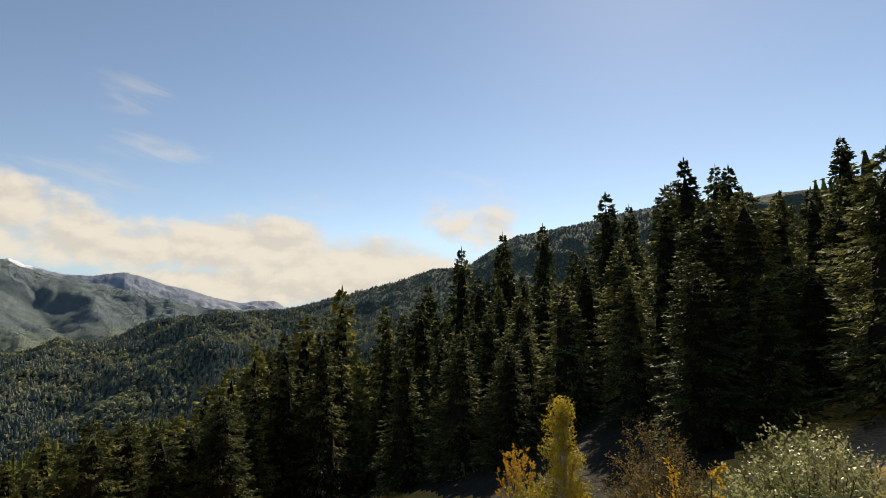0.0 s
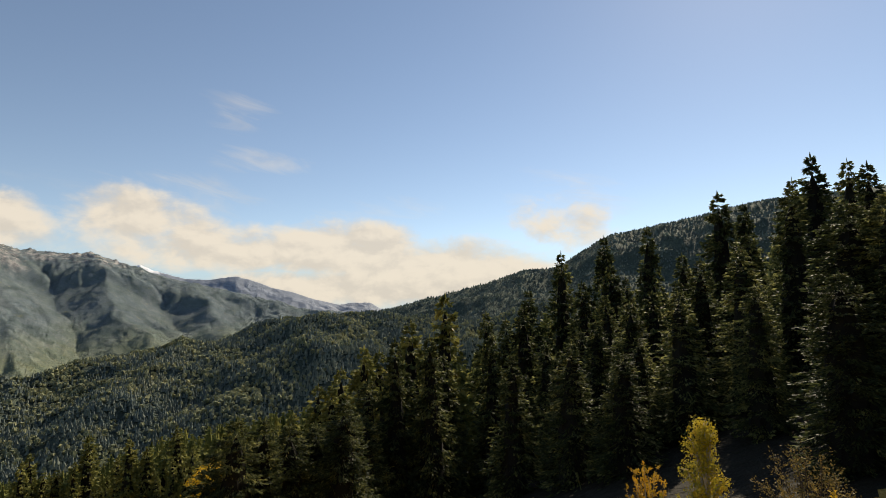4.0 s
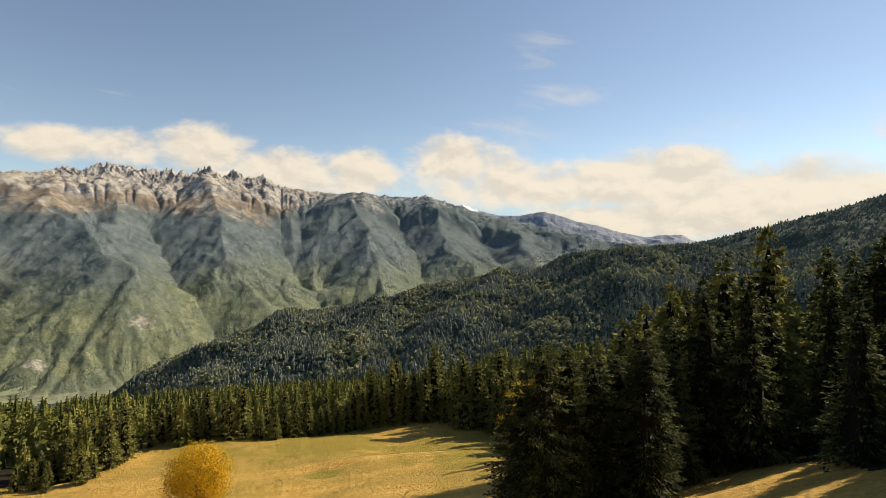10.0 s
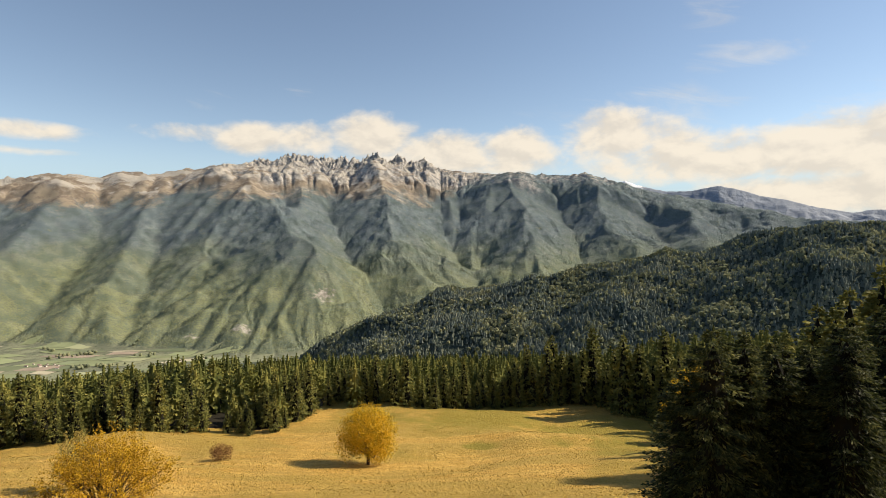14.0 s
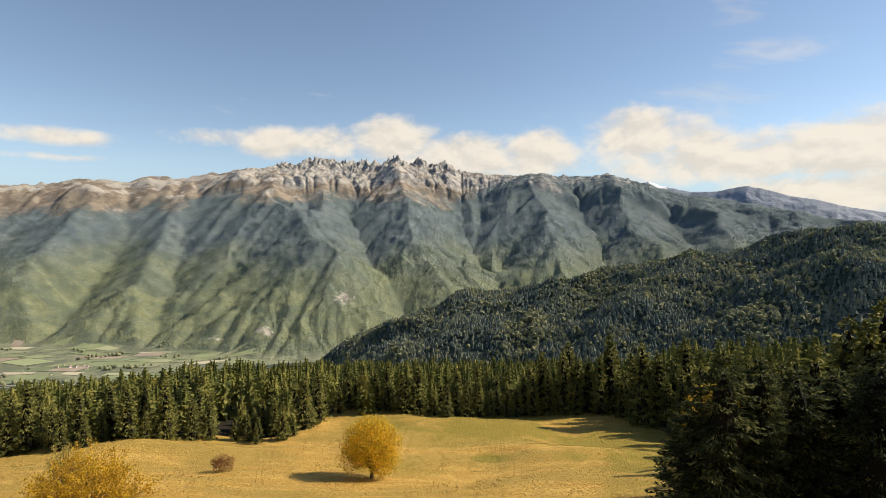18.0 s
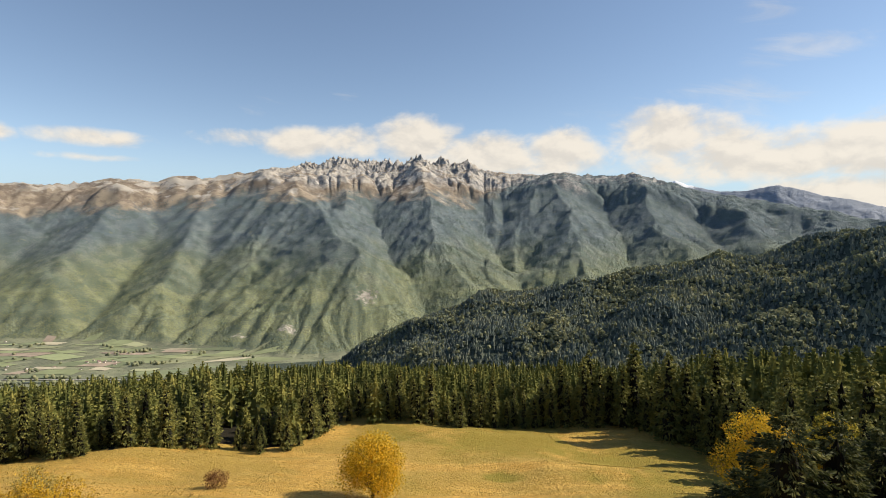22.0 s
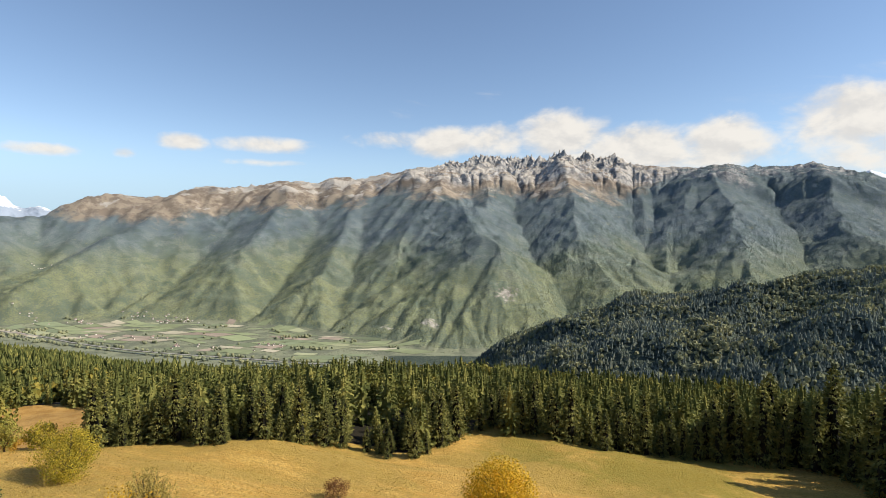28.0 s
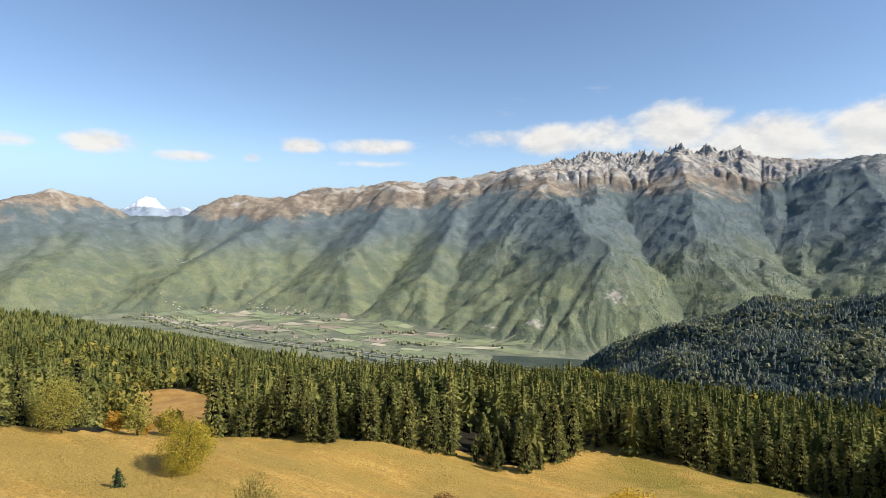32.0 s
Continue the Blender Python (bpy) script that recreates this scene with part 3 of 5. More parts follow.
def height(x, y):
    """The ground's height; the eye begins at 0."""
    x, y = np.asarray(x, float), np.asarray(y, float)
    r, az = np.hypot(x, y) + 1e-6, np.degrees(np.arctan2(x, y))
    near = FALL(y) + 0.115 * np.clip(x - 4, 0, 320) * (1 - ease(70, 150, y)) + SIDE(-x) * ease(85, 130, y) + 0.05 * np.clip(-x - 150, 0, 900) * (1 - ease(85, 130, y))
    swell = (2.5 * rough(x, y, 48, 2, 61) + 0.6 * rough(x, y, 14, 3, 62) + 0.3 * rough(x * 0.3, y * 1.6, 6, 2, 63)) * ease(40, 90, r)
    # hummocks and the hollow of the meadow
    for cx, cy, wide, deep, tall in ((-82, 148, 26, 10, 3.4), (7.5, 146, 8, 5, -2.2), (36, 150, 34, 8, 2.4), (-40, 108, 40, 10, 1.2), (12, 186, 30, 9, 1.2), (-105, 112, 24, 10, 1.5)):
        near = near + tall * np.exp(-((x - cx) / wide) ** 2 - ((y - cy) / deep) ** 2)
    near = near + swell
    body = np.where(r > 260, 1.0, 0.0) * rough(x, y, 160, 4, 71) * 16 * ease(260, 520, r)
    slope = near + body
    # the forested ridge across the side valley and the mountain behind it
    rc = 1500 + 90 * rough(az, az * 0, 14, 2, 77)
    zc, zb = rc * np.tan(np.radians(RIDGE1(az))), np.interp(az, (-20, 0, 20, 40, 110), (-400, -262, -205, -180, -120))
    s = (r - 780) / (rc - 780)
    r1 = zb + (zc - zb) * (1 - (1 - np.clip(s, 0, 1)) ** 1.5) - np.clip(s - 1, 0, 9) * 330 + np.clip(s, -1, 0) * 60
    r1 = r1 + np.clip(s * 3, 0, 1) * np.clip((1.02 - s) * 5, 0, 1) * (rough(x, y, 360, 4, 81, True) * 58 + rough(x, y, 90, 3, 85) * 9)
    rc2 = 2700.0
    z2 = rc2 * np.tan(np.radians(RIDGE2(az)))
    s2 = (r - 1500) / (rc2 - 1500)
    r2 = -160 + (z2 + 160) * (1 - (1 - np.clip(s2, 0, 1)) ** 1.3) - np.clip(s2 - 1, 0, 9) * 500 + np.clip(s2, -1, 0) * 200
    r2 = r2 + np.clip(s2 * 4, 0, 1) * np.clip((1.0 - s2) * 5, 0, 1) * rough(x, y, 420, 5, 91, True) * 52
    r2 = np.where(az > 22, r2, -900)
    left = -400 + 250 * np.exp(-((az + 76) / 9) ** 2 - ((r - 1900) / 330) ** 2) + rough(x, y, 160, 4, 95) * 9 * ease(1200, 1700, r) * ease(-58, -70, az)
    far = np.maximum(massif(az, r), left)
    far = np.where(r > 1500, far, -400)
    out = np.where(r > 420, softmax2(softmax2(slope, np.where(az > -24, r1, -900)), softmax2(r2, far, 6)), slope)
    behind = np.abs(az) > 112
    return np.where(behind & (r > 300), slope + 0 * out, out)


# ---- meshes ----
def mesh(name, verts, faces, mats, smooth=False, index=None):
    """A mesh from arrays of points and of triangles or quads."""
    verts, faces = np.asarray(verts, np.float32), np.asarray(faces, np.int32)
    me = bpy.data.meshes.new(name)
    count, side = faces.shape
    me.vertices.add(len(verts))
    me.vertices.foreach_set("co", verts.ravel())
    me.loops.add(count * side)
    me.loops.foreach_set("vertex_index", faces.ravel())
    me.polygons.add(count)
    me.polygons.foreach_set("loop_start", np.arange(0, count * side, side, dtype=np.int32))
    me.polygons.foreach_set("loop_total", np.full(count, side, np.int32))
    me.polygons.foreach_set("use_smooth", np.full(count, smooth, bool))
    for m in (mats if isinstance(mats, (list, tuple)) else [mats]):
        me.materials.append(m)
    if index is not None:
        me.polygons.foreach_set("material_index", np.asarray(index, np.int32))
    me.update()
    return me


def part(name, data, parent, label=""):
    ob = new(name, data)
    ob.parent = parent
    if label:
        ob["label"] = label
    return ob


def grid_faces(rows, cols):
    k = np.arange((rows - 1) * (cols - 1))
    a = k // (cols - 1) * cols + k % (cols - 1)
    return np.stack([a, a + 1, a + cols + 1, a + cols], -1)


# the wood's edge round the meadow: x, y going from the far left round to the near right
EDGE = np.array([(-230, 60), (-150, 78), (-134, 92), (-139, 112), (-129, 127), (-122, 137), (-100, 141), (-88, 156), (-74, 167), (-64, 163), (-55, 167), (-51, 180), (-50, 199), (-22, 200), (-9, 199), (8, 204),
                 (27, 205), (46, 204), (62, 192), (70, 170), (72, 140), (62, 100), (52, 72), (47, 58), (49, 44), (45, 35)], float)


def inside(x, y, loop):
    x, y, hit = np.asarray(x, float), np.asarray(y, float), np.zeros(np.shape(x), bool)
    for (ax, ay), (bx, by) in zip(loop, np.roll(loop, -1, 0)):
        cross = (ay > y) != (by > y)
        hit ^= cross & (x < (bx - ax) * (y - ay) / (by - ay + 1e-12) + ax)
    return hit


OPEN = np.vstack([EDGE, [(34, 22), (24, 8), (38, -1), (36, -8), (16, -12), (10, -60), (0, -160), (-230, -160)]])
CLEARING = np.array([(-142, 112), (-131, 126), (-160, 150), (-172, 168), (-205, 194), (-250, 198), (-272, 174), (-240, 150), (-200, 138), (-165, 124)], float)


def is_meadow(x, y):
    return inside(x, y, OPEN) | inside(x, y, CLEARING)


def sheet(name, rings, angles, choose, mats, smooth=True):
    a, r = np.meshgrid(np.radians(angles), rings)
    x, y = r * np.sin(a), r * np.cos(a)
    z = height(x, y)
    verts = np.stack([x, y, z], -1).reshape(-1, 3)
    faces = grid_faces(len(rings), len(angles))
    mid = verts[faces].mean(1)
    return new(name, mesh(name, verts, faces[:, ::-1], mats, smooth, choose(mid[:, 0], mid[:, 1], mid[:, 2])))


SEEN = np.arange(-86, 108.01, 0.25)
ROUND = np.concatenate([SEEN, np.arange(111, 274, 3.0), [274.0]])
near_rings = np.concatenate([[0.5], np.geomspace(2, 250, 150), np.geomspace(256, 1800, 95)])


def choose_near(x, y, z):
    x, y = x + 1.6 * rough(x, y, 5, 3, 66), y + 1.6 * rough(x, y, 5, 3, 67)
    grassy = is_meadow(x, y)
    for dx, dy in ((5, 0), (-5, 0), (0, 6), (0, -6)):
        grassy = grassy | (is_meadow(x + dx, y + dy) & (y > 45))
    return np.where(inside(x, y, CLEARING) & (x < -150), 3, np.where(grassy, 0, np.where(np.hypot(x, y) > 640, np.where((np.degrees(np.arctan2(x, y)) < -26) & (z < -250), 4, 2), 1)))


ground = sheet("ground", near_rings, ROUND, choose_near, [MEADOW, SHADED_FLOOR, HAZY_FOREST, BRACKEN, VALLEY])
tagged(ground, "mown hillside meadow in autumn gold, falling to a wooded slope", "ground", kind="structure")


def choose_far(x, y, z):
    az, r = np.degrees(np.arctan2(x, y)), np.hypot(x, y)
    flat = z < -392
    return np.where(flat, 1, np.where((az > 22) & (r < 2760), 2, 0))


mountains = sheet("backdrop_mountains", np.concatenate([np.geomspace(1800, 3900, 150), np.linspace(3912, 4400, 76), np.linspace(4412, 4640, 16)]), np.concatenate([np.arange(-86, -26, 0.25), np.arange(-26, 4, 0.075), np.arange(4, 18, 0.11), np.arange(18, 108.01, 0.25)]), choose_far, [MASSIF, VALLEY, HAZY_FOREST])
tagged(mountains, "high alpine massif with forested spurs and bare rocky crest above a farmed valley", "mountains", kind="structure")


def far_range(name, label, knots, r, base, mat, seed, tooth):
    """A range beyond the massif, with its own slope."""
    line = curve(knots)
    angles = np.arange(knots[0][0], knots[-1][0], 0.12)
    rings = np.linspace(r - 420, r + 60, 36)
    a, rr = np.meshgrid(angles, rings)
    x, y = rr * np.sin(np.radians(a)), rr * np.cos(np.radians(a))
    u = np.clip((rr - (r - 420)) / 420, 0, 1)
    top = r * np.tan(np.radians(line(a)))
    z = base + (top - base) * u**0.8 + rough(x, y, 130, 4, seed, True) * 22 * np.sin(np.pi * u) - np.clip(rr - r, 0, 60) * 1.2
    z = z + u**4 * rough(a, a * 0, 0.9, 3, seed + 3, True) * tooth
    ob = new(name, mesh(name, np.stack([x, y, z], -1).reshape(-1, 3), grid_faces(*a.shape)[:, ::-1], mat, True))
    return tagged(ob, label, "mountains", kind="structure")


def make_snow(name, rock, snow_from):
    m, net = material(name)
    p = place(net)
    z = net.add("ShaderNodeSeparateXYZ", (0, p)).outputs[2]
    lift = net.math("ADD", z, net.math("MULTIPLY", net.math("SUBTRACT", net.noise(p, 0.013, 5, 0.7), 0.5), 150.0))
    # rock comes in bluish: haze of the distance is put into its colour
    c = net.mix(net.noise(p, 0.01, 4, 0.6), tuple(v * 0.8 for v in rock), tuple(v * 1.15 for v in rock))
    c = net.mix(net.ramp(lift, snow_from, snow_from + 25), c, (0.84, 0.84, 0.85))
    return finish(m, net, c, 0.8, net.noise(p, 0.02, 5, 0.7), 10.0, 0.2)


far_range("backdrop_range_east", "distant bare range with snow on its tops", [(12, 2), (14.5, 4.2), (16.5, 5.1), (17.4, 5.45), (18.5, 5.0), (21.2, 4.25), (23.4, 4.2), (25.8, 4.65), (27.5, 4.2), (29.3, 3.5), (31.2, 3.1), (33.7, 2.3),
          (36, 1.8), (37.2, 2.0), (39.2, 2.05), (40.2, 1.4), (43, 0.8), (50, 0.6)], 4880, -40, make_snow("hazy_rock_and_snow", (0.22, 0.25, 0.30), 385), 301, 7)
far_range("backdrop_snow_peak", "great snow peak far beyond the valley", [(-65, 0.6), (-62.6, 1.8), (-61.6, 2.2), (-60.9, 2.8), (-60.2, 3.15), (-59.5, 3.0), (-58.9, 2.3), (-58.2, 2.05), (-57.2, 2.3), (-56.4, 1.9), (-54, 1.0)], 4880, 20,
          make_snow("hazy_rock_snow_peak", (0.28, 0.33, 0.40), 172), 311, 16)


# ---- trees ----
def tube(points, radii, sides=7):
    """A tapered limb along points."""
    points, radii = np.asarray(points, float), np.asarray(radii, float)
    verts, n_ = [], len(points)
    for k in range(n_):
        d = points[min(k + 1, n_ - 1)] - points[max(k - 1, 0)]
        d = d / (np.linalg.norm(d) + 1e-9)
        a = np.cross(d, (0.31, 0.95, 0.05))
        a = a / np.linalg.norm(a)
        b = np.cross(d, a)
        t = np.linspace(0, 2 * np.pi, sides, endpoint=False)
        verts.append(points[k] + radii[k] * (np.cos(t)[:, None] * a + np.sin(t)[:, None] * b))
    faces = [(k * sides + i, k * sides + (i + 1) % sides, (k + 1) * sides + (i + 1) % sides, (k + 1) * sides + i) for k in range(n_ - 1) for i in range(sides)]
    return np.concatenate(verts), np.array(faces)


def join(pieces):
    verts, faces, at = [], [], 0
    for v, f in pieces:
        verts.append(v)
        faces.append(f + at)
        at += len(v)
    return np.concatenate(verts), np.concatenate(faces)


def unit(v):
    return v / (np.linalg.norm(v, axis=-1, keepdims=True) + 1e-9)


def blades(base, way, length, width, rng, sag=0.0, flat=0.5):
    """Pointed sprays as quads, from base along way."""
    side = unit(np.cross(way, unit(rng.normal(size=way.shape) * flat + (0, 0, 1))))
    tip = base + way * length[:, None]
    tip[:, 2] -= sag * length
    mid = base + way * (length * 0.55)[:, None]
    mid[:, 2] -= 0.25 * sag * length
    w = side * (width / 2)[:, None]
    verts = np.stack([base, mid + w, tip, mid - w], 1).reshape(-1, 3)
    return verts, np.arange(len(verts)).reshape(-1, 4)


def spruce_crown(rng, tall, wide, whorls, per, twigs, low=0.06, loose=0.25, tuft=0.42, taper=0.8, thin=0.34, sharp=1.3):
    """Boughs in whorls that sag and lift at their ends, hung with drooping sprays, round an inner body coloured near
    black as shade.
    """
    lean = rng.normal(0, 0.008, 2)

    def profile(q):
        return np.minimum((1 - q) ** taper, sharp * (1 - q) + 0.006) * np.interp(q, (0, low, 0.16), (0.7, 0.85, 1.0))
    level = low + (0.965 - low) * np.linspace(0, 1, whorls) ** 0.92
    h = np.repeat(level, per) + rng.normal(0, 0.22 / whorls, whorls * per)
    h = np.clip(h, low * 0.6, 0.97)
    turn = rng.uniform(0, 2 * np.pi, len(h))
    bulge = 1 + (0.10 * np.sin(3 * turn + rng.uniform(0, 6)) + 0.10 * np.sin(5 * turn + 9 * h + rng.uniform(0, 6))) * (1 - h)
    ring = np.repeat(rng.uniform(0.86, 1.08, whorls), per)
    reach = wide * profile(h) * rng.uniform(1 - loose, 1.06, len(h)) * bulge * ring
    keep = rng.uniform(0, 1, len(h)) > 0.05
    h, turn, reach = h[keep], turn[keep], reach[keep]
    out = np.stack([np.cos(turn), np.sin(turn), 0 * turn], -1)
    cross = np.cross(out, (0, 0, 1))
    rise = np.interp(h, (0, 0.5, 0.85, 1), (-0.05, 0.10, 0.35, 0.6)) + rng.normal(0, 0.08, len(h))
    root = np.stack([lean[0] * h * tall, lean[1] * h * tall, h * tall], -1)

    def along(s):
        return root + out * (reach * s)[:, None] + np.stack([0 * s, 0 * s, reach * (rise * s - 0.78 * s**2 + 0.42 * s**3)], -1)
    pieces = []
    tip, b0 = along(np.ones(len(h))), along(np.full(len(h), 0.12))
    pieces.append(blades(b0, unit(tip - b0), np.linalg.norm(tip - b0, axis=1), 0.03 * reach + 0.03, rng, 0.0))
    grow = np.interp(h, (0.3, 0.85, 0.97), (1.0, 0.75, 0.5))
    for k in range(twigs):
        s = 1.0 * np.sqrt(np.clip(0.10 + 0.90 * (k + rng.uniform(0, 1, len(h))) / twigs, 0, 1))
        off = rng.uniform(-1, 1, len(h))
        p = along(s) + cross * (off * reach * 0.30 * (1.15 - s))[:, None]
        p[:, 2] += rng.normal(0, 0.02, len(h)) * reach
        end = s > 0.93
        drop = np.where(end, rng.uniform(-0.1, 0.6, len(h)), rng.uniform(-0.95, 0.1, len(h)))
        way = unit(out * 0.75 + cross * (off * 0.75 + rng.normal(0, 0.25, len(h)))[:, None] + np.stack([0 * s, 0 * s, drop], -1))
        size = np.minimum(tuft * grow * rng.uniform(0.6, 1.3, len(h)), 0.9 * reach + 0.12)
        pieces.append(blades(p, way, size, size * rng.uniform(0.8, 1.2, len(h)) * thin, rng, 0.12, 2.6))
    lead = np.array([[lean[0] * tall, lean[1] * tall, tall * q] for q in (0.945, 0.945, 0.95)])
    pieces.append(blades(lead, unit(np.array([[0.02, 0, 1.0], [0, 0.02, 1.0], [0.0, 0, 1.0]])), tall * np.array([0.055, 0.055, 0.05]), np.array([0.2, 0.2, 0.12]), rng, 0, 3.0))
    # inner body whose dark colour stands for shade between the boughs
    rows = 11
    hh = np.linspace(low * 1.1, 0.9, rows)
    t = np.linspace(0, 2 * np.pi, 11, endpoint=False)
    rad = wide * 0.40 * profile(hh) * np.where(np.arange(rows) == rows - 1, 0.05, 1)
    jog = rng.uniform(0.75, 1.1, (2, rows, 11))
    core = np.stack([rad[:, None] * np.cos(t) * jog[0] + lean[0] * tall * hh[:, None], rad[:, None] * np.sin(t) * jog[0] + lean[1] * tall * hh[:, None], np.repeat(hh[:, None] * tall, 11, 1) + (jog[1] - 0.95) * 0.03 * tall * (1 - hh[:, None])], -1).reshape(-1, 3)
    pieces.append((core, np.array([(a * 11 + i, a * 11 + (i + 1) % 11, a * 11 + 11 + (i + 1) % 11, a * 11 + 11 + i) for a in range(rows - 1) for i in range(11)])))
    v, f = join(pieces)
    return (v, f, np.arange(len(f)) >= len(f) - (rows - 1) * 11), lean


def spruce(seed, tall, wide, whorls, per, twigs, needles, label, group, low=0.06, loose=0.25, tuft=0.42, taper=0.7, thin=0.34, sharp=1.35):
    """A spruce of its own: a trunk and a crown."""
    rng = np.random.default_rng(seed)
    (v, f, inner), lean = spruce_crown(rng, tall, wide, whorls, per, twigs, low, loose, tuft, taper, thin, sharp)
    tree = tagged(new("spruce_tree"), label, "tree", group)
    trunk = [(lean[0] * tall * s, lean[1] * tall * s, tall * s - 0.4 * (s == 0)) for s in (0, 0.05, 0.3, 0.6, 0.9)]
    part("trunk", mesh("spruce_trunk", *tube(trunk, np.array([1.35, 1, 0.8, 0.45, 0.12]) * tall * 0.0125, 8), BARK, True), tree)
    part("crown", mesh("spruce_crown", v, f, [needles, INNER_SHADE], False, inner), tree)
    return tree


def broadleaf(seed, tall, wide, leaves, size, leaf_mat, bark, label, group="", stem=0.22, stems=1, lobes=9, fill=0.55, upright=1.0, name="broadleaf_tree"):
    """A broad-leaved tree or shrub: stems that part into limbs, and a crown of single leaves in lobes."""
    rng = np.random.default_rng(seed)
    tree = tagged(new(name), label, "tree" if tall > 5 else "shrub", group)
    lobe_at, limbs = [], []
    for k in range(lobes):
        a = 2.4 * k + rng.uniform(-0.4, 0.4)
        q = (k + 0.5) / lobes
        zc = tall * (stem + 0.12 + (0.74 - stem) * q)
        rr = wide * 0.5 * (0.62 * np.sin(np.pi * (0.18 + 0.74 * q)) / (1 + (upright - 1) * q) + 0.03) * rng.uniform(0.8, 1.1)
        lobe_at.append((rr * np.cos(a), rr * np.sin(a), zc))
    lobe_at = np.array(lobe_at)
    lobe_r = wide * rng.uniform(0.19, 0.29, lobes) * (1.1 - 0.35 * np.abs(np.linspace(-0.6, 1, lobes)))
    for s in range(stems):
        a = 2 * np.pi * s / stems + rng.uniform(0, 1)
        foot = np.array([np.cos(a), np.sin(a), 0]) * (0.05 * wide if stems > 1 else 0)
        fork = foot * (1 if stems == 1 else 2.6) + (0, 0, tall * max(stem, 0.16))
        thick = tall * (0.028 if stems == 1 else 0.011)
        limbs.append(tube([foot - (0, 0, 0.35), foot + (fork - foot) * 0.5, fork], np.array([1.3, 0.95, 0.8]) * thick, 8))
        for k in range(s, lobes, stems):
            mid = fork * 0.5 + lobe_at[k] * 0.5 + rng.normal(0, 0.03 * wide, 3)
            limbs.append(tube([fork, mid, lobe_at[k]], np.array([0.55, 0.36, 0.1]) * thick, 5))
            for j in range(3):
                end = lobe_at[k] + unit(rng.normal(size=3)) * lobe_r[k] * 0.85
                limbs.append(tube([mid * 0.35 + lobe_at[k] * 0.65, lobe_at[k] * 0.5 + end * 0.5, end], np.array([0.2, 0.12, 0.04]) * thick, 4))
    part("trunk", mesh("trunk", *join(limbs), bark, True), tree)
    pick = rng.choice(lobes, leaves, p=lobe_r**2 / (lobe_r**2).sum())
    way = unit(rng.normal(size=(leaves, 3)))
    dist = lobe_r[pick] * (fill + (1 - fill) * rng.uniform(0, 1, leaves)) * (1 + 0.18 * np.sin(way[:, 0] * 7 + pick) * np.sin(way[:, 2] * 6))
    p = lobe_at[pick] + way * dist[:, None] * (1, 1, 0.92)
    face = unit(way + rng.normal(0, 0.75, (leaves, 3)))
    grow = unit(np.cross(face, rng.normal(size=(leaves, 3))))
    length = size * rng.uniform(0.6, 1.3, leaves)
    side = np.cross(face, grow) * (length * 0.36)[:, None]
    v = np.stack([p, p + grow * (length * 0.5)[:, None] + side, p + grow * length[:, None], p + grow * (length * 0.5)[:, None] - side], 1).reshape(-1, 3)
    v[:, 2] = np.maximum(v[:, 2], 0.05)
    part("crown", mesh("crown", v, np.arange(len(v)).reshape(-1, 4), leaf_mat), tree)
    return tree


def feathered(seed, tall, wide, rods, leaves, size, leaf_mat, bark, label, name="shrub", spread=1.0, ragged=0.25):
    """A shrub of many thin rods that fan upwards, with leaves along their twigs."""
    rng = np.random.default_rng(seed)
    tree = tagged(new(name), label, "tree" if tall > 7 else "shrub")
    limbs, ends, starts = [], [], []
    for k in range(rods):
        a, q = 2.4 * k, math.sqrt((k + 0.5) / rods)
        a += rng.uniform(-0.3, 0.3)
        top = np.array([np.cos(a) * q * wide * 0.47, np.sin(a) * q * wide * 0.47, tall * (0.97 - 0.5 * q**2.6) * rng.uniform(1 - ragged, 1.02)])
        foot = np.array([np.cos(a), np.sin(a), 0]) * 0.05 * wide * q
        mid = foot + (top - foot) * (0.36, 0.36, 0.55) + rng.normal(0, 0.02 * wide, 3)
        limbs.append(tube([foot - (0, 0, 0.3), mid, mid * 0.4 + top * 0.6, top], np.array([1, 0.65, 0.35, 0.08]) * tall * 0.0085, 5))
        for j in range(9):
            s = rng.uniform(0.15, 1.0)
            b = mid + (top - mid) * s
            way = unit(unit(top - mid) * 0.8 + rng.normal(0, 0.5, 3) * spread + (0, 0, 0.25))
            e = b + way * wide * rng.uniform(0.06, 0.15)
            limbs.append(tube([b, e], np.array([0.12, 0.04]) * tall * 0.0085, 3))
            starts.append(b)
            ends.append(e)
    part("branchwork", mesh("branchwork", *join(limbs), bark, True), tree)
    starts, ends = np.array(starts), np.array(ends)
    pick, s = rng.integers(0, len(ends), leaves), rng.uniform(0, 1.1, (leaves, 1)) ** 0.8
    p = starts[pick] * (1 - s) + ends[pick] * s + rng.normal(0, 0.012 * wide, (leaves, 3))
    p[:, 2] = np.maximum(p[:, 2], 0.1)
    way = unit(unit(ends - starts)[pick] + rng.normal(0, 0.7, (leaves, 3)))
    long = size * rng.uniform(0.6, 1.35, leaves)
    part("crown", mesh("crown", *blades(p, way, long, long * 0.6, rng, 0.1, 1.0), leaf_mat), tree)
    return tree


def stand(tree, x, y, turn=0.0, size=1.0, girth=1.0, sink=0.15, first=None):
    """Set a tree, or a copy of it, on the ground."""
    z = float(height(np.array([x]), np.array([y]))[0]) - sink
    m = pose(x, y, z, 0, 0, turn) @ Matrix.Diagonal((size * girth, size * girth, size, 1))
    if first:
        tree.matrix_basis = m
        return tree
    return copy_thing(tree, m)


rng = np.random.default_rng(7)
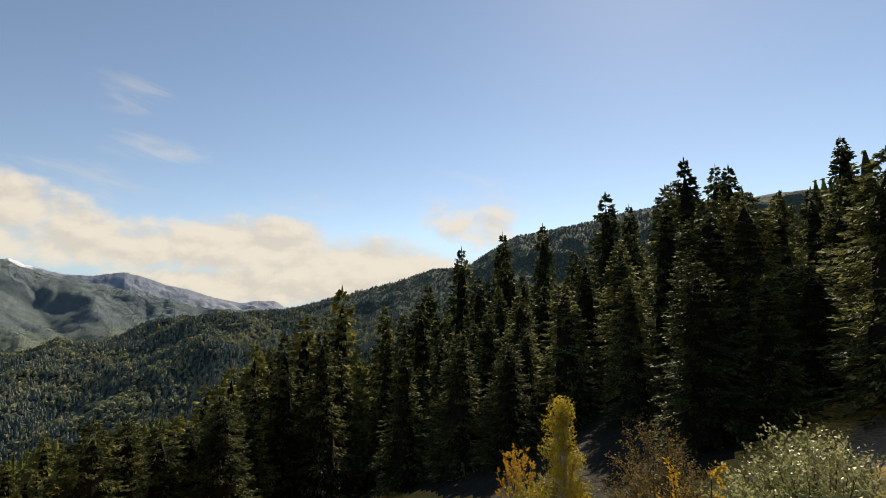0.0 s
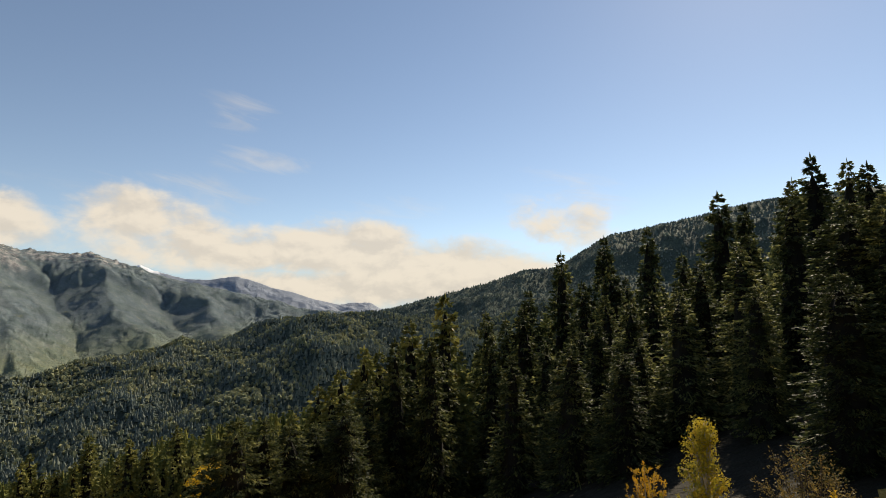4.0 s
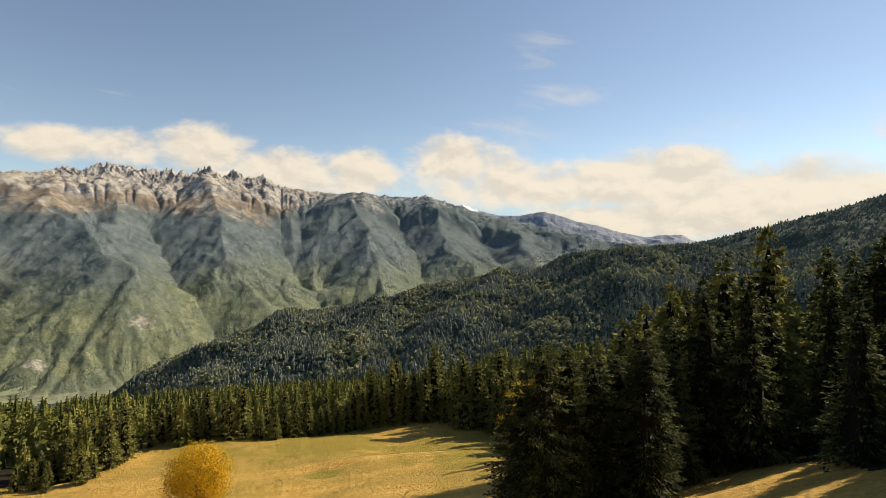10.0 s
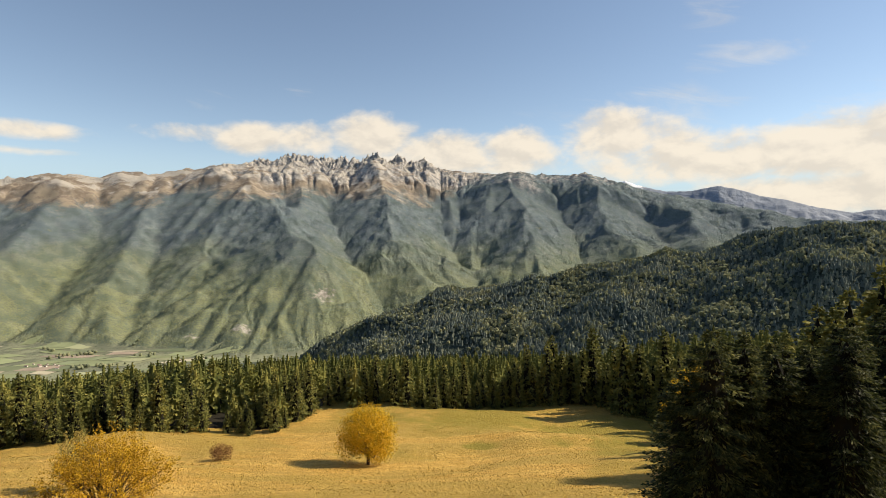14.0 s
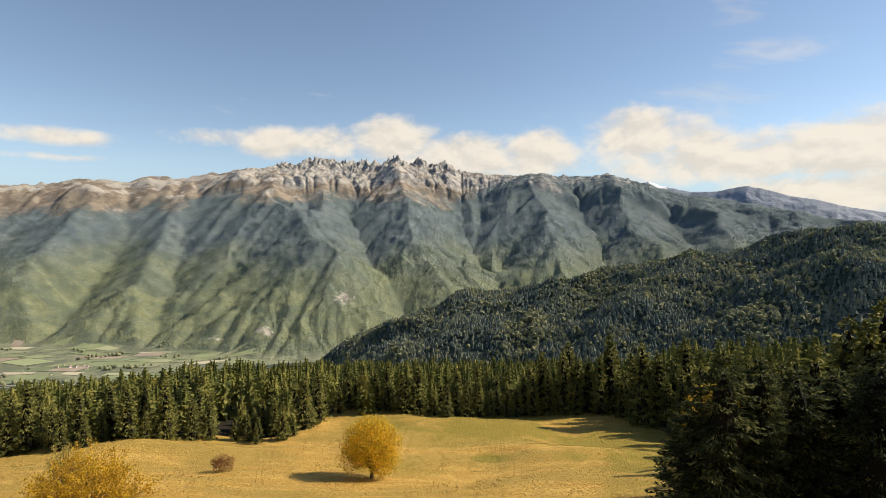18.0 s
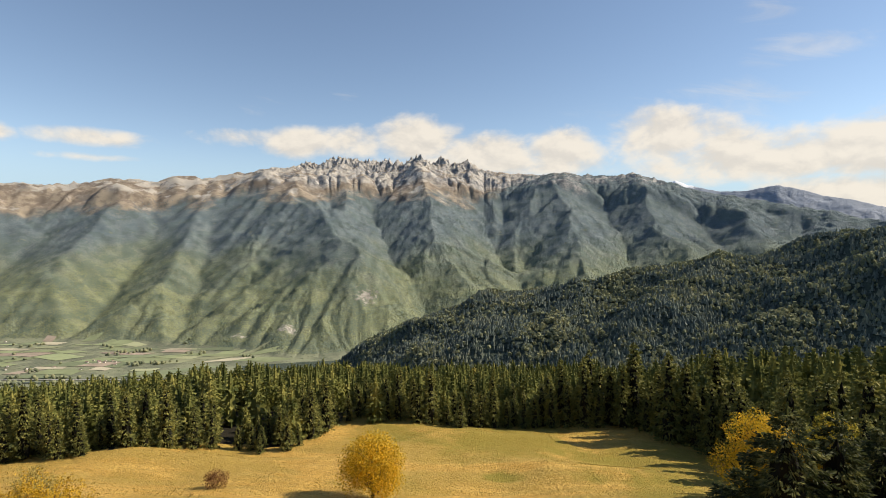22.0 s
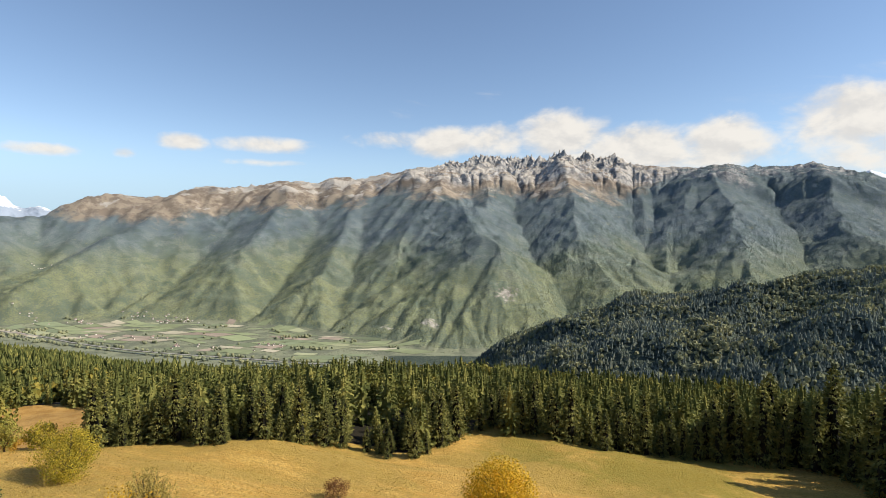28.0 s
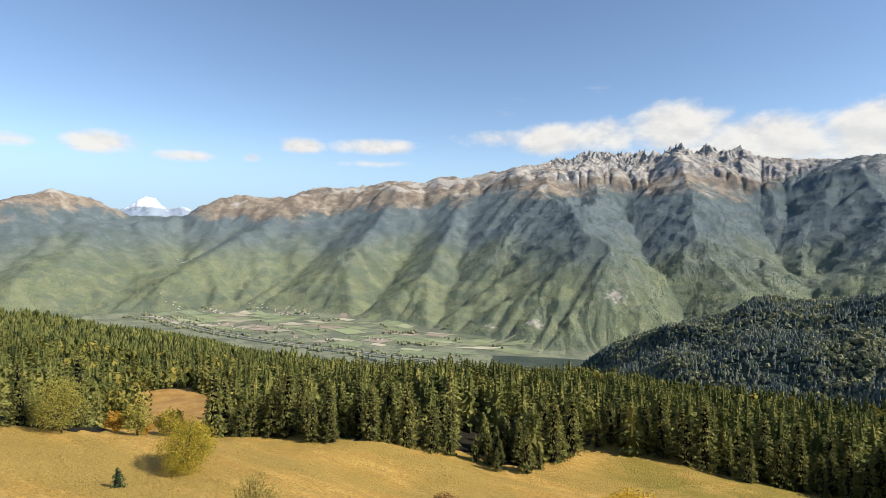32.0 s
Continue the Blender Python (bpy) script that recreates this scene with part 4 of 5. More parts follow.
# the tall dark spruces beside the camera: x, y, height
DARK = [(20.9, 43.6, 16.4), (23.7, 44.4, 16.0), (27.3, 45.8, 18.0), (30.4, 46.2, 17.4), (30.5, 42.5, 18.2), (34.2, 46.0, 18.7), (37.2, 47.4, 16.6), (43.1, 49.0, 21.7), (46.7, 47.0, 20.7), (52.2, 49.9, 18.9),
        (66.8, 54.5, 25.0), (67.1, 50.8, 23.6), (75.8, 52.4, 21.1), (79.7, 52.0, 21.0), (83.8, 51.1, 25.2), (83.6, 45.3, 24.7), (92.9, 46.9, 25.2), (99.9, 46.3, 24.4), (87.6, 36.9, 23.0), (86.6, 31.0, 22.6),
        (78.2, 23.0, 20.9), (74.1, 18.7, 19.3), (57.4, 11.2, 18.9), (62.7, 9.9, 19.9), (43.1, 5.4, 16.9), (53.3, 4.7, 17.6), (42.4, 3.0, 16.5)]
DARK2 = [(46.4, 1.4, 15.7), (61.4, -1.3, 13.0), (47.4, -2.4, 13.3), (34.2, -3.5, 14.7), (44.0, 11.4, 13.2), (34.1, 5.1, 11.9), (35.4, 2.0, 9.9), (39.5, -0.3, 9.2), (37.8, -3.2, 8.2), (57, 56, 18), (72, 58, 20), (62, 44, 17), (74, 41, 19), (66, 33, 17), (60, 22, 16), (52, 14, 15), (95, 38, 21), (72, 8, 17), (70, -4, 15),
         (88, 16, 20), (80, 2, 17), (100, 25, 21), (55, -9, 14), (48, 18, 13), (104, 8, 19), (92, -6, 17), (70, -16, 15), (54, 31, 14), (58, 38, 15), (51, 24, 13), (64, 27, 16), (56, 45, 15), (70, 47, 19), (50, 27, 12.5), (46, 21, 11), (56, 19, 16), (58, 30, 15), (62, 35, 16), (53, 38, 13), (22.5, 46.5, 15), (28.6, 49, 17), (33, 50.5, 18), (25, 49, 16), (40, 51, 19), (47, 52, 19), (41, 25, 11), (44, 28, 13), (40, 20, 9.5), (43, 32.5, 12), (19.6, 45.5, 16.2)]
darks = [spruce(100 + k, 20.0, w, 44, per, twigs, NEEDLES_SHADED, "tall dark green spruce standing in the shaded wood edge", "spruces beside the meadow", 0.03, lo, tuft, tp, 0.42, sh)
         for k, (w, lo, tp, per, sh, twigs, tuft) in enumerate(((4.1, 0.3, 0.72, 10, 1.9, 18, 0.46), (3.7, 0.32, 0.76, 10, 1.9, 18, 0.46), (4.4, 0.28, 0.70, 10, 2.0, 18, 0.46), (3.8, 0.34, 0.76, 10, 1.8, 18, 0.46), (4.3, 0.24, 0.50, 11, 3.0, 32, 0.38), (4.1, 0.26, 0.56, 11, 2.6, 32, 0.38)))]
farther = [spruce(120 + k, 20.0, w, 38, 8, 13, NEEDLES_SHADED, "tall dark green spruce in the shaded wood behind", "spruces beside the meadow", 0.04, 0.32, 0.66, 0.74, 0.46, 1.9) for k, w in enumerate((4.2, 3.7))]
used, begun = [False, False], [False] * 6
for k, (x, y, tall) in enumerate(DARK + DARK2):
    if math.hypot(x, y) > 68:
        stand(farther[k % 2], x, y, float(rng.uniform(0, 360)), tall / 19.6, float(rng.uniform(0.95, 1.18)) * (20 / tall) ** 0.35, first=not used[k % 2])
        used[k % 2] = True
        continue
    kind = 4 + k % 2 if (x < 38 and y > 40) or (x < 50 and y < 16) else k % 4
    stand(darks[kind], x, y, float(rng.uniform(0, 360)), tall / 19.6, float(rng.uniform(0.95, 1.18)) * (20 / tall) ** 0.35, first=not begun[kind])
    begun[kind] = True

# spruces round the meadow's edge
edges = [spruce(200 + k, 18.0, w, 26, 8, 11, NEEDLES_SUNLIT, "olive green spruce in the wood round the meadow", "spruces round the meadow", 0.02, 0.28, 0.72, 0.70, 0.55, 1.9) for k, w in enumerate((4.3, 3.7, 4.7, 3.5))]
placed, spots = [], []
for lane, (back, gap) in enumerate(((1.8, 4.9), (6.4, 5.2), (11.5, 5.8))):
    run = 0.0
    for (ax, ay), (bx, by) in zip(EDGE[1:-3], EDGE[2:-2]):
        d = math.hypot(bx - ax, by - ay)
        nx, ny = -(by - ay) / d, (bx - ax) / d
        while run < d:
            s = run / d
            x, y = ax + (bx - ax) * s + nx * back + rng.normal(0, 0.8), ay + (by - ay) * s + ny * back + rng.normal(0, 0.8)
            run += gap * rng.uniform(0.8, 1.25)
            if not is_meadow(x, y) and all((x - p) ** 2 + (y - q) ** 2 > 9 for p, q in spots):
                spots.append((x, y))
        run -= d
spots += [(56, 119), (60.5, 121.5), (59, 114), (61, 128), (66, 184), (60, 190), (68, 178)]
spots = [(x, y) for x, y in spots if math.hypot(x + 139, y - 113) > 13 and math.hypot(x + 137, y - 94) > 9]
for k, (x, y) in enumerate(spots):
    tall = 17.0 * rng.uniform(0.7, 1.14) * (0.72 if abs(x + 62) < 11 and y < 178 else 1) * (1 + 0.5 * float(ease(5, 50, x)))
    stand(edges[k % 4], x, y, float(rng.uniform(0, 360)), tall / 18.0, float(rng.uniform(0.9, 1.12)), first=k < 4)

# single trees and shrubs of the meadow
stand(broadleaf(301, 13.4, 14.0, 24000, 0.30, GOLD, BARK, "round golden maple standing alone in the meadow", stem=0.10, lobes=20), -19.2, 121.0, 20, first=True)
stand(broadleaf(302, 17.8, 13.5, 26000, 0.28, GOLD, BARK, "golden and green broad maple beside the dark spruces", stem=0.08, lobes=18), 42.6, 91.0, 0, first=True)
stand(broadleaf(303, 18.0, 9.5, 6500, 0.36, LIME, BARK, "yellow green tree behind the golden maple", stem=0.16, lobes=10), 52.0, 92.5, 0, first=True)
stand(feathered(304, 10.6, 15.5, 90, 26000, 0.22, AMBER, BARK, "wide amber shrub tree with many thin stems", name="broadleaf_tree"), -43.0, 66.0, 0, first=True)
stand(feathered(305, 10.8, 8.2, 50, 9500, 0.2, STRAW, BARK, "pale straw-coloured thin shrub tree", name="broadleaf_tree", ragged=0.4), -59.5, 84.0, 0, first=True)
stand(broadleaf(306, 10.4, 11.8, 15000, 0.26, LIME, BARK, "yellow maple on the meadow's rise", stem=0.08, lobes=15), -98.0, 99.6, 0, first=True)
stand(broadleaf(307, 3.8, 5.8, 2400, 0.24, RUST, BARK, "low russet thorn bush in the meadow", stem=0.1, stems=4, lobes=8, name="thorn_bush"), -53.5, 122.5, 0, first=True)
stand(spruce(308, 3.4, 1.5, 16, 8, 9, FIR_GREEN, "small bushy young spruce alone in the grass", "", 0.02, 0.25, 0.25, 0.7, 0.4), -90.1, 82.4, 0, first=True)
stand(broadleaf(309, 13.0, 12.0, 11000, 0.3, BROAD_GREEN, BARK, "broad green tree turning yellow at the wood's edge", stem=0.06, lobes=16), -138.0, 94.5, 0, first=True)
stand(broadleaf(310, 6.0, 5.0, 1300, 0.42, ORANGE, BARK, "small orange tree at the wood's edge", stem=0.1, lobes=8), -143.0, 108.5, 0, first=True)
stand(broadleaf(311, 4.0, 4.0, 900, 0.4, ORANGE, BARK, "small orange shrub at the wood's edge", stem=0.1, lobes=7, name="shrub"), -140.0, 114.5, 0, first=True)
stand(broadleaf(312, 8.5, 8.5, 2600, 0.48, LIME, BARK, "round yellow tree before the clearing", stem=0.1, lobes=10), -142.0, 123.0, 0, first=True)
stand(broadleaf(313, 9.0, 6.5, 1800, 0.45, BROAD_GREEN, BARK, "dull green tree at the wood's edge", stem=0.1, lobes=9), -137.0, 111.0, 0, first=True)
# shrubs close to the start
stand(broadleaf(314, 7.3, 2.3, 11000, 0.085, LIME, PALE_BARK, "slender yellow birch below the spruces", stem=0.06, lobes=17, upright=2.2, fill=0.3, name="birch_tree"), 20.1, 7.7, 0, first=True)
stand(feathered(317, 4.8, 2.4, 16, 3200, 0.085, AMBER, PALE_BARK, "low orange yellow birch sapling below the spruces", name="birch_tree"), 25.0, 11.9, 40, first=True)
stand(feathered(320, 4.6, 2.6, 20, 4200, 0.09, LIME, PALE_BARK, "yellow green birch shoots beside the slender birch", name="birch_tree"), 20.4, 9.1, 10, first=True)
stand(feathered(315, 4.7, 5.4, 90, 22000, 0.095, SILVER, BARK, "pale green goat willow bush catching the sun", name="willow_bush"), 17.2, 0.3, 0, first=True)
stand(feathered(321, 3.9, 4.2, 60, 12000, 0.095, SILVER, BARK, "smaller pale green willow beside the first", name="willow_bush"), 15.6, -1.8, 70, first=True)
stand(feathered(316, 5.3, 3.2, 22, 3400, 0.10, AMBER, BARK, "thin brown and yellow shrub beside the willow", ragged=0.45), 16.4, 3.0, 0, first=True)
stand(feathered(318, 4.8, 4.0, 50, 7600, 0.085, BROWN, BARK, "brownish half-bare shrub below the spruces", ragged=0.35), 21.9, 5.0, 0, first=True)
stand(feathered(319, 4.2, 3.6, 40, 5600, 0.085, BROWN, BARK, "brown shrub at the foot of the spruces", ragged=0.35), 19.4, 4.4, 60, first=True)
stand(feathered(322, 4.4, 4.2, 30, 2600, 0.14, BROWN, BARK, "dull brown bush in the shade of the spruces", ragged=0.3), 60.6, 22.2, 0, first=True)
# a fallen trunk on the wood's floor
LOG = make_plain("bare_wood", (0.42, 0.36, 0.28), 0.4, 2.0, 0.8, 0.02)
log = tagged(new("fallen_log"), "pale barkless fallen trunk lying in the dark wood", "log")
line = [(58.8, 45.2), (58.3, 42), (57.7, 38), (57.1, 34), (57.0, 31)]
pts = [(a, b, float(height(np.array([a]), np.array([b]))[0]) + 0.22) for a, b in line]
part("trunk", mesh("log_trunk", *tube(pts, [0.24, 0.22, 0.19, 0.15, 0.1], 9), LOG, True), log)
stubs = [tube([pts[k], np.array(pts[k]) + (0.3 * (-1) ** k, 0.2, 0.7)], [0.05, 0.02], 5) for k in (1, 2, 3)]
part("branch_stub", mesh("log_stub", *join(stubs), LOG, True), log)


# ---- woods too many to count ----
def scatter(shapes, x, y, tall, girth, rng):
    """Points and quads of many trees; shapes: unit trees, one metre tall."""
    z = height(x, y) - 0.2
    turn = rng.uniform(0, 2 * np.pi, len(x))
    pick = rng.integers(0, len(shapes), len(x))
    verts, faces, at = [], [], 0
    for k, (v, f) in enumerate(shapes):
        i = np.nonzero(pick == k)[0]
        if not len(i):
            continue
        c, s = np.cos(turn[i])[:, None], np.sin(turn[i])[:, None]
        wide = (tall[i] * girth[i])[:, None]
        px = wide * (v[:, 0] * c - v[:, 1] * s) + x[i][:, None]
        py = wide * (v[:, 0] * s + v[:, 1] * c) + y[i][:, None]
        pz = tall[i][:, None] * v[:, 2] + z[i][:, None]
        verts.append(np.stack([px, py, pz], -1).reshape(-1, 3))
        faces.append((f[None] + (np.arange(len(i)) * len(v))[:, None, None]).reshape(-1, f.shape[1]) + at)
        at += len(i) * len(v)
    return np.concatenate(verts), np.concatenate(faces)


def small_spruce(seed, whorls, per, wide, sides=7, rows=5, body=0.62, long=0.42, thick=0.5):
    """A light spruce, one metre tall: drooping tufts over a rough inner cone."""
    r_ = np.random.default_rng(seed)

    def profile(q):
        return np.minimum((1 - q) ** 0.70, 1.8 * (1 - q)) * np.interp(q, (0, 0.03, 0.12), (0.6, 0.85, 1))
    h = np.clip(np.repeat(np.linspace(0.03, 0.95, whorls), per) + r_.normal(0, 0.006, whorls * per), 0.02, 0.96)
    a = r_.uniform(0, 2 * np.pi, len(h))
    reach = (wide * profile(h) + 0.006) * r_.uniform(0.78, 1.1, len(h)) * np.repeat(r_.uniform(0.88, 1.08, whorls), per)
    out = np.stack([np.cos(a), np.sin(a), 0 * a], -1)
    size = long * reach * r_.uniform(0.7, 1.2, len(h)) + 0.014
    base = np.stack([0 * h, 0 * h, h], -1) + out * np.clip(reach - size * r_.uniform(0.7, 1.1, len(h)), 0, 9)[:, None]
    way = unit(out + r_.normal(0, 0.25, (len(h), 3)) + np.stack([0 * a, 0 * a, np.interp(h, (0, 0.7, 1), (-0.45, -0.15, 0.9))], -1))
    pieces = [blades(base, way, size, size * thick * 1.3, r_, 0.1, 2.2)]
    hh, t = np.concatenate([np.linspace(0.02, 0.84, rows - 1), [0.97]]), np.linspace(0, 2 * np.pi, sides, endpoint=False)
    rad = wide * body * profile(hh)
    jog = r_.uniform(0.8, 1.15, (rows, sides))
    core = np.stack([rad[:, None] * np.cos(t) * jog, rad[:, None] * np.sin(t) * jog, np.repeat(hh[:, None], sides, 1)], -1).reshape(-1, 3)
    pieces.append((core, np.array([(k * sides + i, k * sides + (i + 1) % sides, k * sides + sides + (i + 1) % sides, k * sides + sides + i) for k in range(rows - 1) for i in range(sides)])))
    return join(pieces)


def cone_tree(seed, sides, tiers):
    """A far spruce, one metre tall and wide: stacked uneven cones."""
    r_ = np.random.default_rng(seed)
    verts, faces = [], []
    for k in range(tiers):
        z0, z1, rad = 0.02 + 0.45 * k / tiers * 2, (0.72 if k < tiers - 1 else 1.0), 0.5 * (1 - 0.45 * k)
        t = np.linspace(0, 2 * np.pi, sides, endpoint=False) + r_.uniform(0, 1)
        ring = np.stack([rad * np.cos(t) * r_.uniform(0.6, 1.2, sides), rad * np.sin(t) * r_.uniform(0.6, 1.2, sides), z0 + r_.uniform(0, 0.12, sides)], -1)
        at = k * (sides + 1)
        verts += [ring, [[r_.normal(0, 0.03), r_.normal(0, 0.03), z1]]]
        faces += [(at + i, at + (i + 1) % sides, at + sides) for i in range(sides)]
    return np.concatenate(verts), np.array(faces)


def dome_tree(seed, sides=6):
    """A far round tree, one metre tall and wide."""
    r_ = np.random.default_rng(seed)
    verts, faces = [], []
    for k, (z, rad) in enumerate(((0.1, 0.34), (0.5, 0.52), (0.84, 0.34))):
        t = np.linspace(0, 2 * np.pi, sides, endpoint=False) + 0.5 * k
        verts.append(np.stack([rad * np.cos(t) * r_.uniform(0.7, 1.2, sides), rad * np.sin(t) * r_.uniform(0.7, 1.2, sides), z + r_.uniform(-0.08, 0.08, sides)], -1))
    verts.append([[0, 0, 1.0]])
    for k in range(2):
        for i in range(sides):
            a, b, j = k * sides + i, k * sides + (i + 1) % sides, (k + 1) * sides
            faces += [(a, b, j + i), (b, j + (i + 1) % sides, j + i)]
    faces += [(2 * sides + i, 2 * sides + (i + 1) % sides, 3 * sides) for i in range(sides)]
    return np.concatenate(verts), np.array(faces)


def small_broadleaf(seed, leaves, wide, size=1.05):
    """A light round tree, one metre tall, of leaf clumps."""
    r_ = np.random.default_rng(seed)
    way = unit(r_.normal(size=(leaves, 3)))
    p = way * (0.42 * r_.uniform(0.7, 1.05, leaves) * (1 + 0.2 * np.sin(way[:, 0] * 5 + way[:, 2] * 4)))[:, None] * (wide * 2, wide * 2, 1) + (0, 0, 0.56)
    face = unit(way + r_.normal(0, 0.45, (leaves, 3)))
    g = unit(np.cross(face, r_.normal(size=(leaves, 3)))) * (size / math.sqrt(leaves))
    s = np.cross(face, g)
    v = np.stack([p - g, p + s, p + g, p - s], 1).reshape(-1, 3)
    return v, np.arange(len(v)).reshape(-1, 4)


def strew(rng, az0, az1, r0, r1, spacing, taper=0.0):
    """Points at random over a sector, at about that spacing."""
    count = int((az1 - az0) / 360 * math.pi * (r1**2 - r0**2) / spacing**2)
    az = np.radians(rng.uniform(az0, az1, count))
    r = np.sqrt(rng.uniform(r0**2, r1**2, count))
    return r * np.sin(az), r * np.cos(az)


def wood(name, label, mats, shapes, x, y, tall, girth, rng):
    v, f = scatter(shapes, x, y, tall, girth, rng)
    return tagged(new(name, mesh(name, v, f, mats)), label, "woods", kind="stuff")


def apart_from(x, y, pts, gap):
    pts = np.array(pts)
    return np.array([((pts - (a, b)) ** 2).sum(1).min() > gap * gap for a, b in zip(x, y)]) if len(x) else np.zeros(0, bool)


rng = np.random.default_rng(21)
near_shapes = [small_spruce(400 + k, 20, 13, w, 7, 5, 0.42, 0.46, 0.55) for k, w in enumerate((0.25, 0.22, 0.27, 0.24))]
next_shapes = [small_spruce(410 + k, 14, 10, w, 6, 4, 0.46, 0.54, 0.6) for k, w in enumerate((0.25, 0.22, 0.27, 0.24))]
mid_shapes = [small_spruce(420 + k, 9, 7, w, 5, 4, 0.52, 0.62, 0.62) for k, w in enumerate((0.21, 0.19, 0.23))]
round_near = [small_broadleaf(460 + k, 520, w, 0.9) for k, w in enumerate((0.42, 0.5, 0.36))]
round_mid = [small_broadleaf(470 + k, 44, w, 0.95) for k, w in enumerate((0.42, 0.5, 0.36))]
round_far = [small_broadleaf(480 + k, 9, w) for k, w in enumerate((0.45, 0.5, 0.4))]
taken = spots + [(x, y) for x, y, _ in DARK + DARK2]

x, y = strew(rng, -88, 60, 120, 330, 6.8)
ok = ~is_meadow(x, y) & ((y > 90) | (x < -130) | (x > 80))
x, y = x[ok], y[ok]
ok = apart_from(x, y, taken, 3.4) & (np.hypot(x + 139, y - 113) > 15) & (np.hypot(x + 137, y - 94) > 9)
x, y = x[ok], y[ok]
leafy = (0.5 * rough(x, y, 60, 3, 501) + rng.normal(0, 0.3, len(x))) > 0.55 - 0.3 * ease(-60, -150, x)
tall_, wide_ = (9 + 10.5 * rng.uniform(0, 1, len(x)) ** 0.8) * (1 + 0.6 * ease(68, 110, x)), rng.uniform(0.9, 1.25, len(x))
for close, shapes_ in ((True, near_shapes), (False, next_shapes)):
    k = ~leafy & ((np.hypot(x, y) < 205) == close)
    wood("spruce_wood", "close spruce wood on the slope below the meadow", NEEDLES_WOOD, shapes_, x[k], y[k], tall_[k], wide_[k], rng)
wood("autumn_wood", "yellowing broad-leaved trees among the spruces", OLIVE, round_near, x[leafy], y[leafy], rng.uniform(9, 15, leafy.sum()), rng.uniform(0.8, 1.1, leafy.sum()), rng)

x, y = strew(rng, -88, 60, 330, 640, 9.2)
leafy = (0.5 * rough(x, y, 90, 3, 502) + rng.normal(0, 0.3, len(x))) > 0.5 - 0.25 * ease(-60, -250, x)
wood("spruce_wood", "spruce wood falling away to the valley", NEEDLES_WOOD, mid_shapes, x[~leafy], y[~leafy], rng.uniform(10, 19, (~leafy).sum()), rng.uniform(1.15, 1.5, (~leafy).sum()), rng)
wood("autumn_wood", "scattered yellow and green broad-leaved trees in the slope's wood", OLIVE, round_mid, x[leafy], y[leafy], rng.uniform(10, 15, leafy.sum()), rng.uniform(0.8, 1.1, leafy.sum()), rng)

# the foot of that slope, out to the plain
x, y = strew(rng, -88, -20, 635, 980, 8)
k = height(x, y) > -388
wood("spruce_wood", "far spruce wood at the foot of the slope", NEEDLES_WOOD, [cone_tree(530 + q, 5, 2) for q in range(3)], x[k], y[k], rng.uniform(10, 17, k.sum()), rng.uniform(0.5, 0.7, k.sum()), rng)

# the hillside to the right behind the dark spruces
x, y = strew(rng, 40, 112, 96, 330, 7.0)
ok = apart_from(x, y, taken, 3.6) & ~is_meadow(x, y) & ((y < 60) | (x > 95))
x, y = x[ok], y[ok]
wood("spruce_wood", "dark spruce wood on the shaded hillside", NEEDLES_SHADED, mid_shapes, x, y, rng.uniform(15, 22, len(x)), rng.uniform(0.9, 1.15, len(x)), rng)

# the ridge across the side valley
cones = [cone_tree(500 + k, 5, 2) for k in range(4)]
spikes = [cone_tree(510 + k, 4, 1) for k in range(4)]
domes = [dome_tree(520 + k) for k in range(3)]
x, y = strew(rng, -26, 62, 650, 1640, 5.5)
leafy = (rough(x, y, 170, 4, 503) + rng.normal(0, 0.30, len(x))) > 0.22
wood("ridge_spruces", "dense dark spruce forest on the ridge across the valley", NEEDLES_HAZY, cones, x[~leafy], y[~leafy], rng.uniform(6, 11.5, (~leafy).sum()), rng.uniform(0.62, 0.82, (~leafy).sum()), rng)
wood("ridge_broadleaf_trees", "paler broad-leaved trees among the ridge's spruces", BROAD_HAZY, round_far, x[leafy], y[leafy], rng.uniform(6, 10, leafy.sum()), rng.uniform(0.75, 1.05, leafy.sum()), rng)
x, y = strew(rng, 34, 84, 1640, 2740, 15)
wood("ridge_spruces", "far spruce forest up to the mountain's skyline", NEEDLES_HAZY, spikes, x, y, rng.uniform(6, 12, len(x)), rng.uniform(0.8, 1.1, len(x)), rng)
# the forest of the massif's slopes, up to the heath
x, y = strew(rng, -86, 30, 1790, 4150, 11.5)
z = height(x, y)
limit = 235 + 190 * ease(-250, 350, x) - 130 * ease(-1500, -3400, x) + 130 * rough(x, y, 300, 3, 511) + rng.normal(0, 35, len(x))
ok = (z > -385) & (z < limit) & (rough(x, y, 120, 3, 512) + rng.normal(0, 0.2, len(x)) > -0.3)
for px, py, clear in ((-552, 2201, 75), (-955, 1935, 32), (-770, 1925, 36), (-1210, 2818, 46)):
    ok &= np.hypot(x - px, (y - py) * 0.7) > clear
x, y = x[ok], y[ok]
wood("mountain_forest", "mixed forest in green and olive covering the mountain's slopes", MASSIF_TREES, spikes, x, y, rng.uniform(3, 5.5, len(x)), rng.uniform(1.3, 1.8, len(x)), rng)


# ---- the valley floor: parcels, river, road, houses ----
rng = np.random.default_rng(33)
# field colours softened, with the haze over the valley put in
PARCEL = [make_plain(nm, c, 0.22, 0.02, 0.9) for nm, c in (("pasture", (0.245, 0.275, 0.145)), ("stubble", (0.40, 0.36, 0.255)), ("ploughed_soil", (0.31, 0.25, 0.19)), ("late_crop", (0.19, 0.22, 0.125)), ("hay_meadow", (0.30, 0.31, 0.18)))]


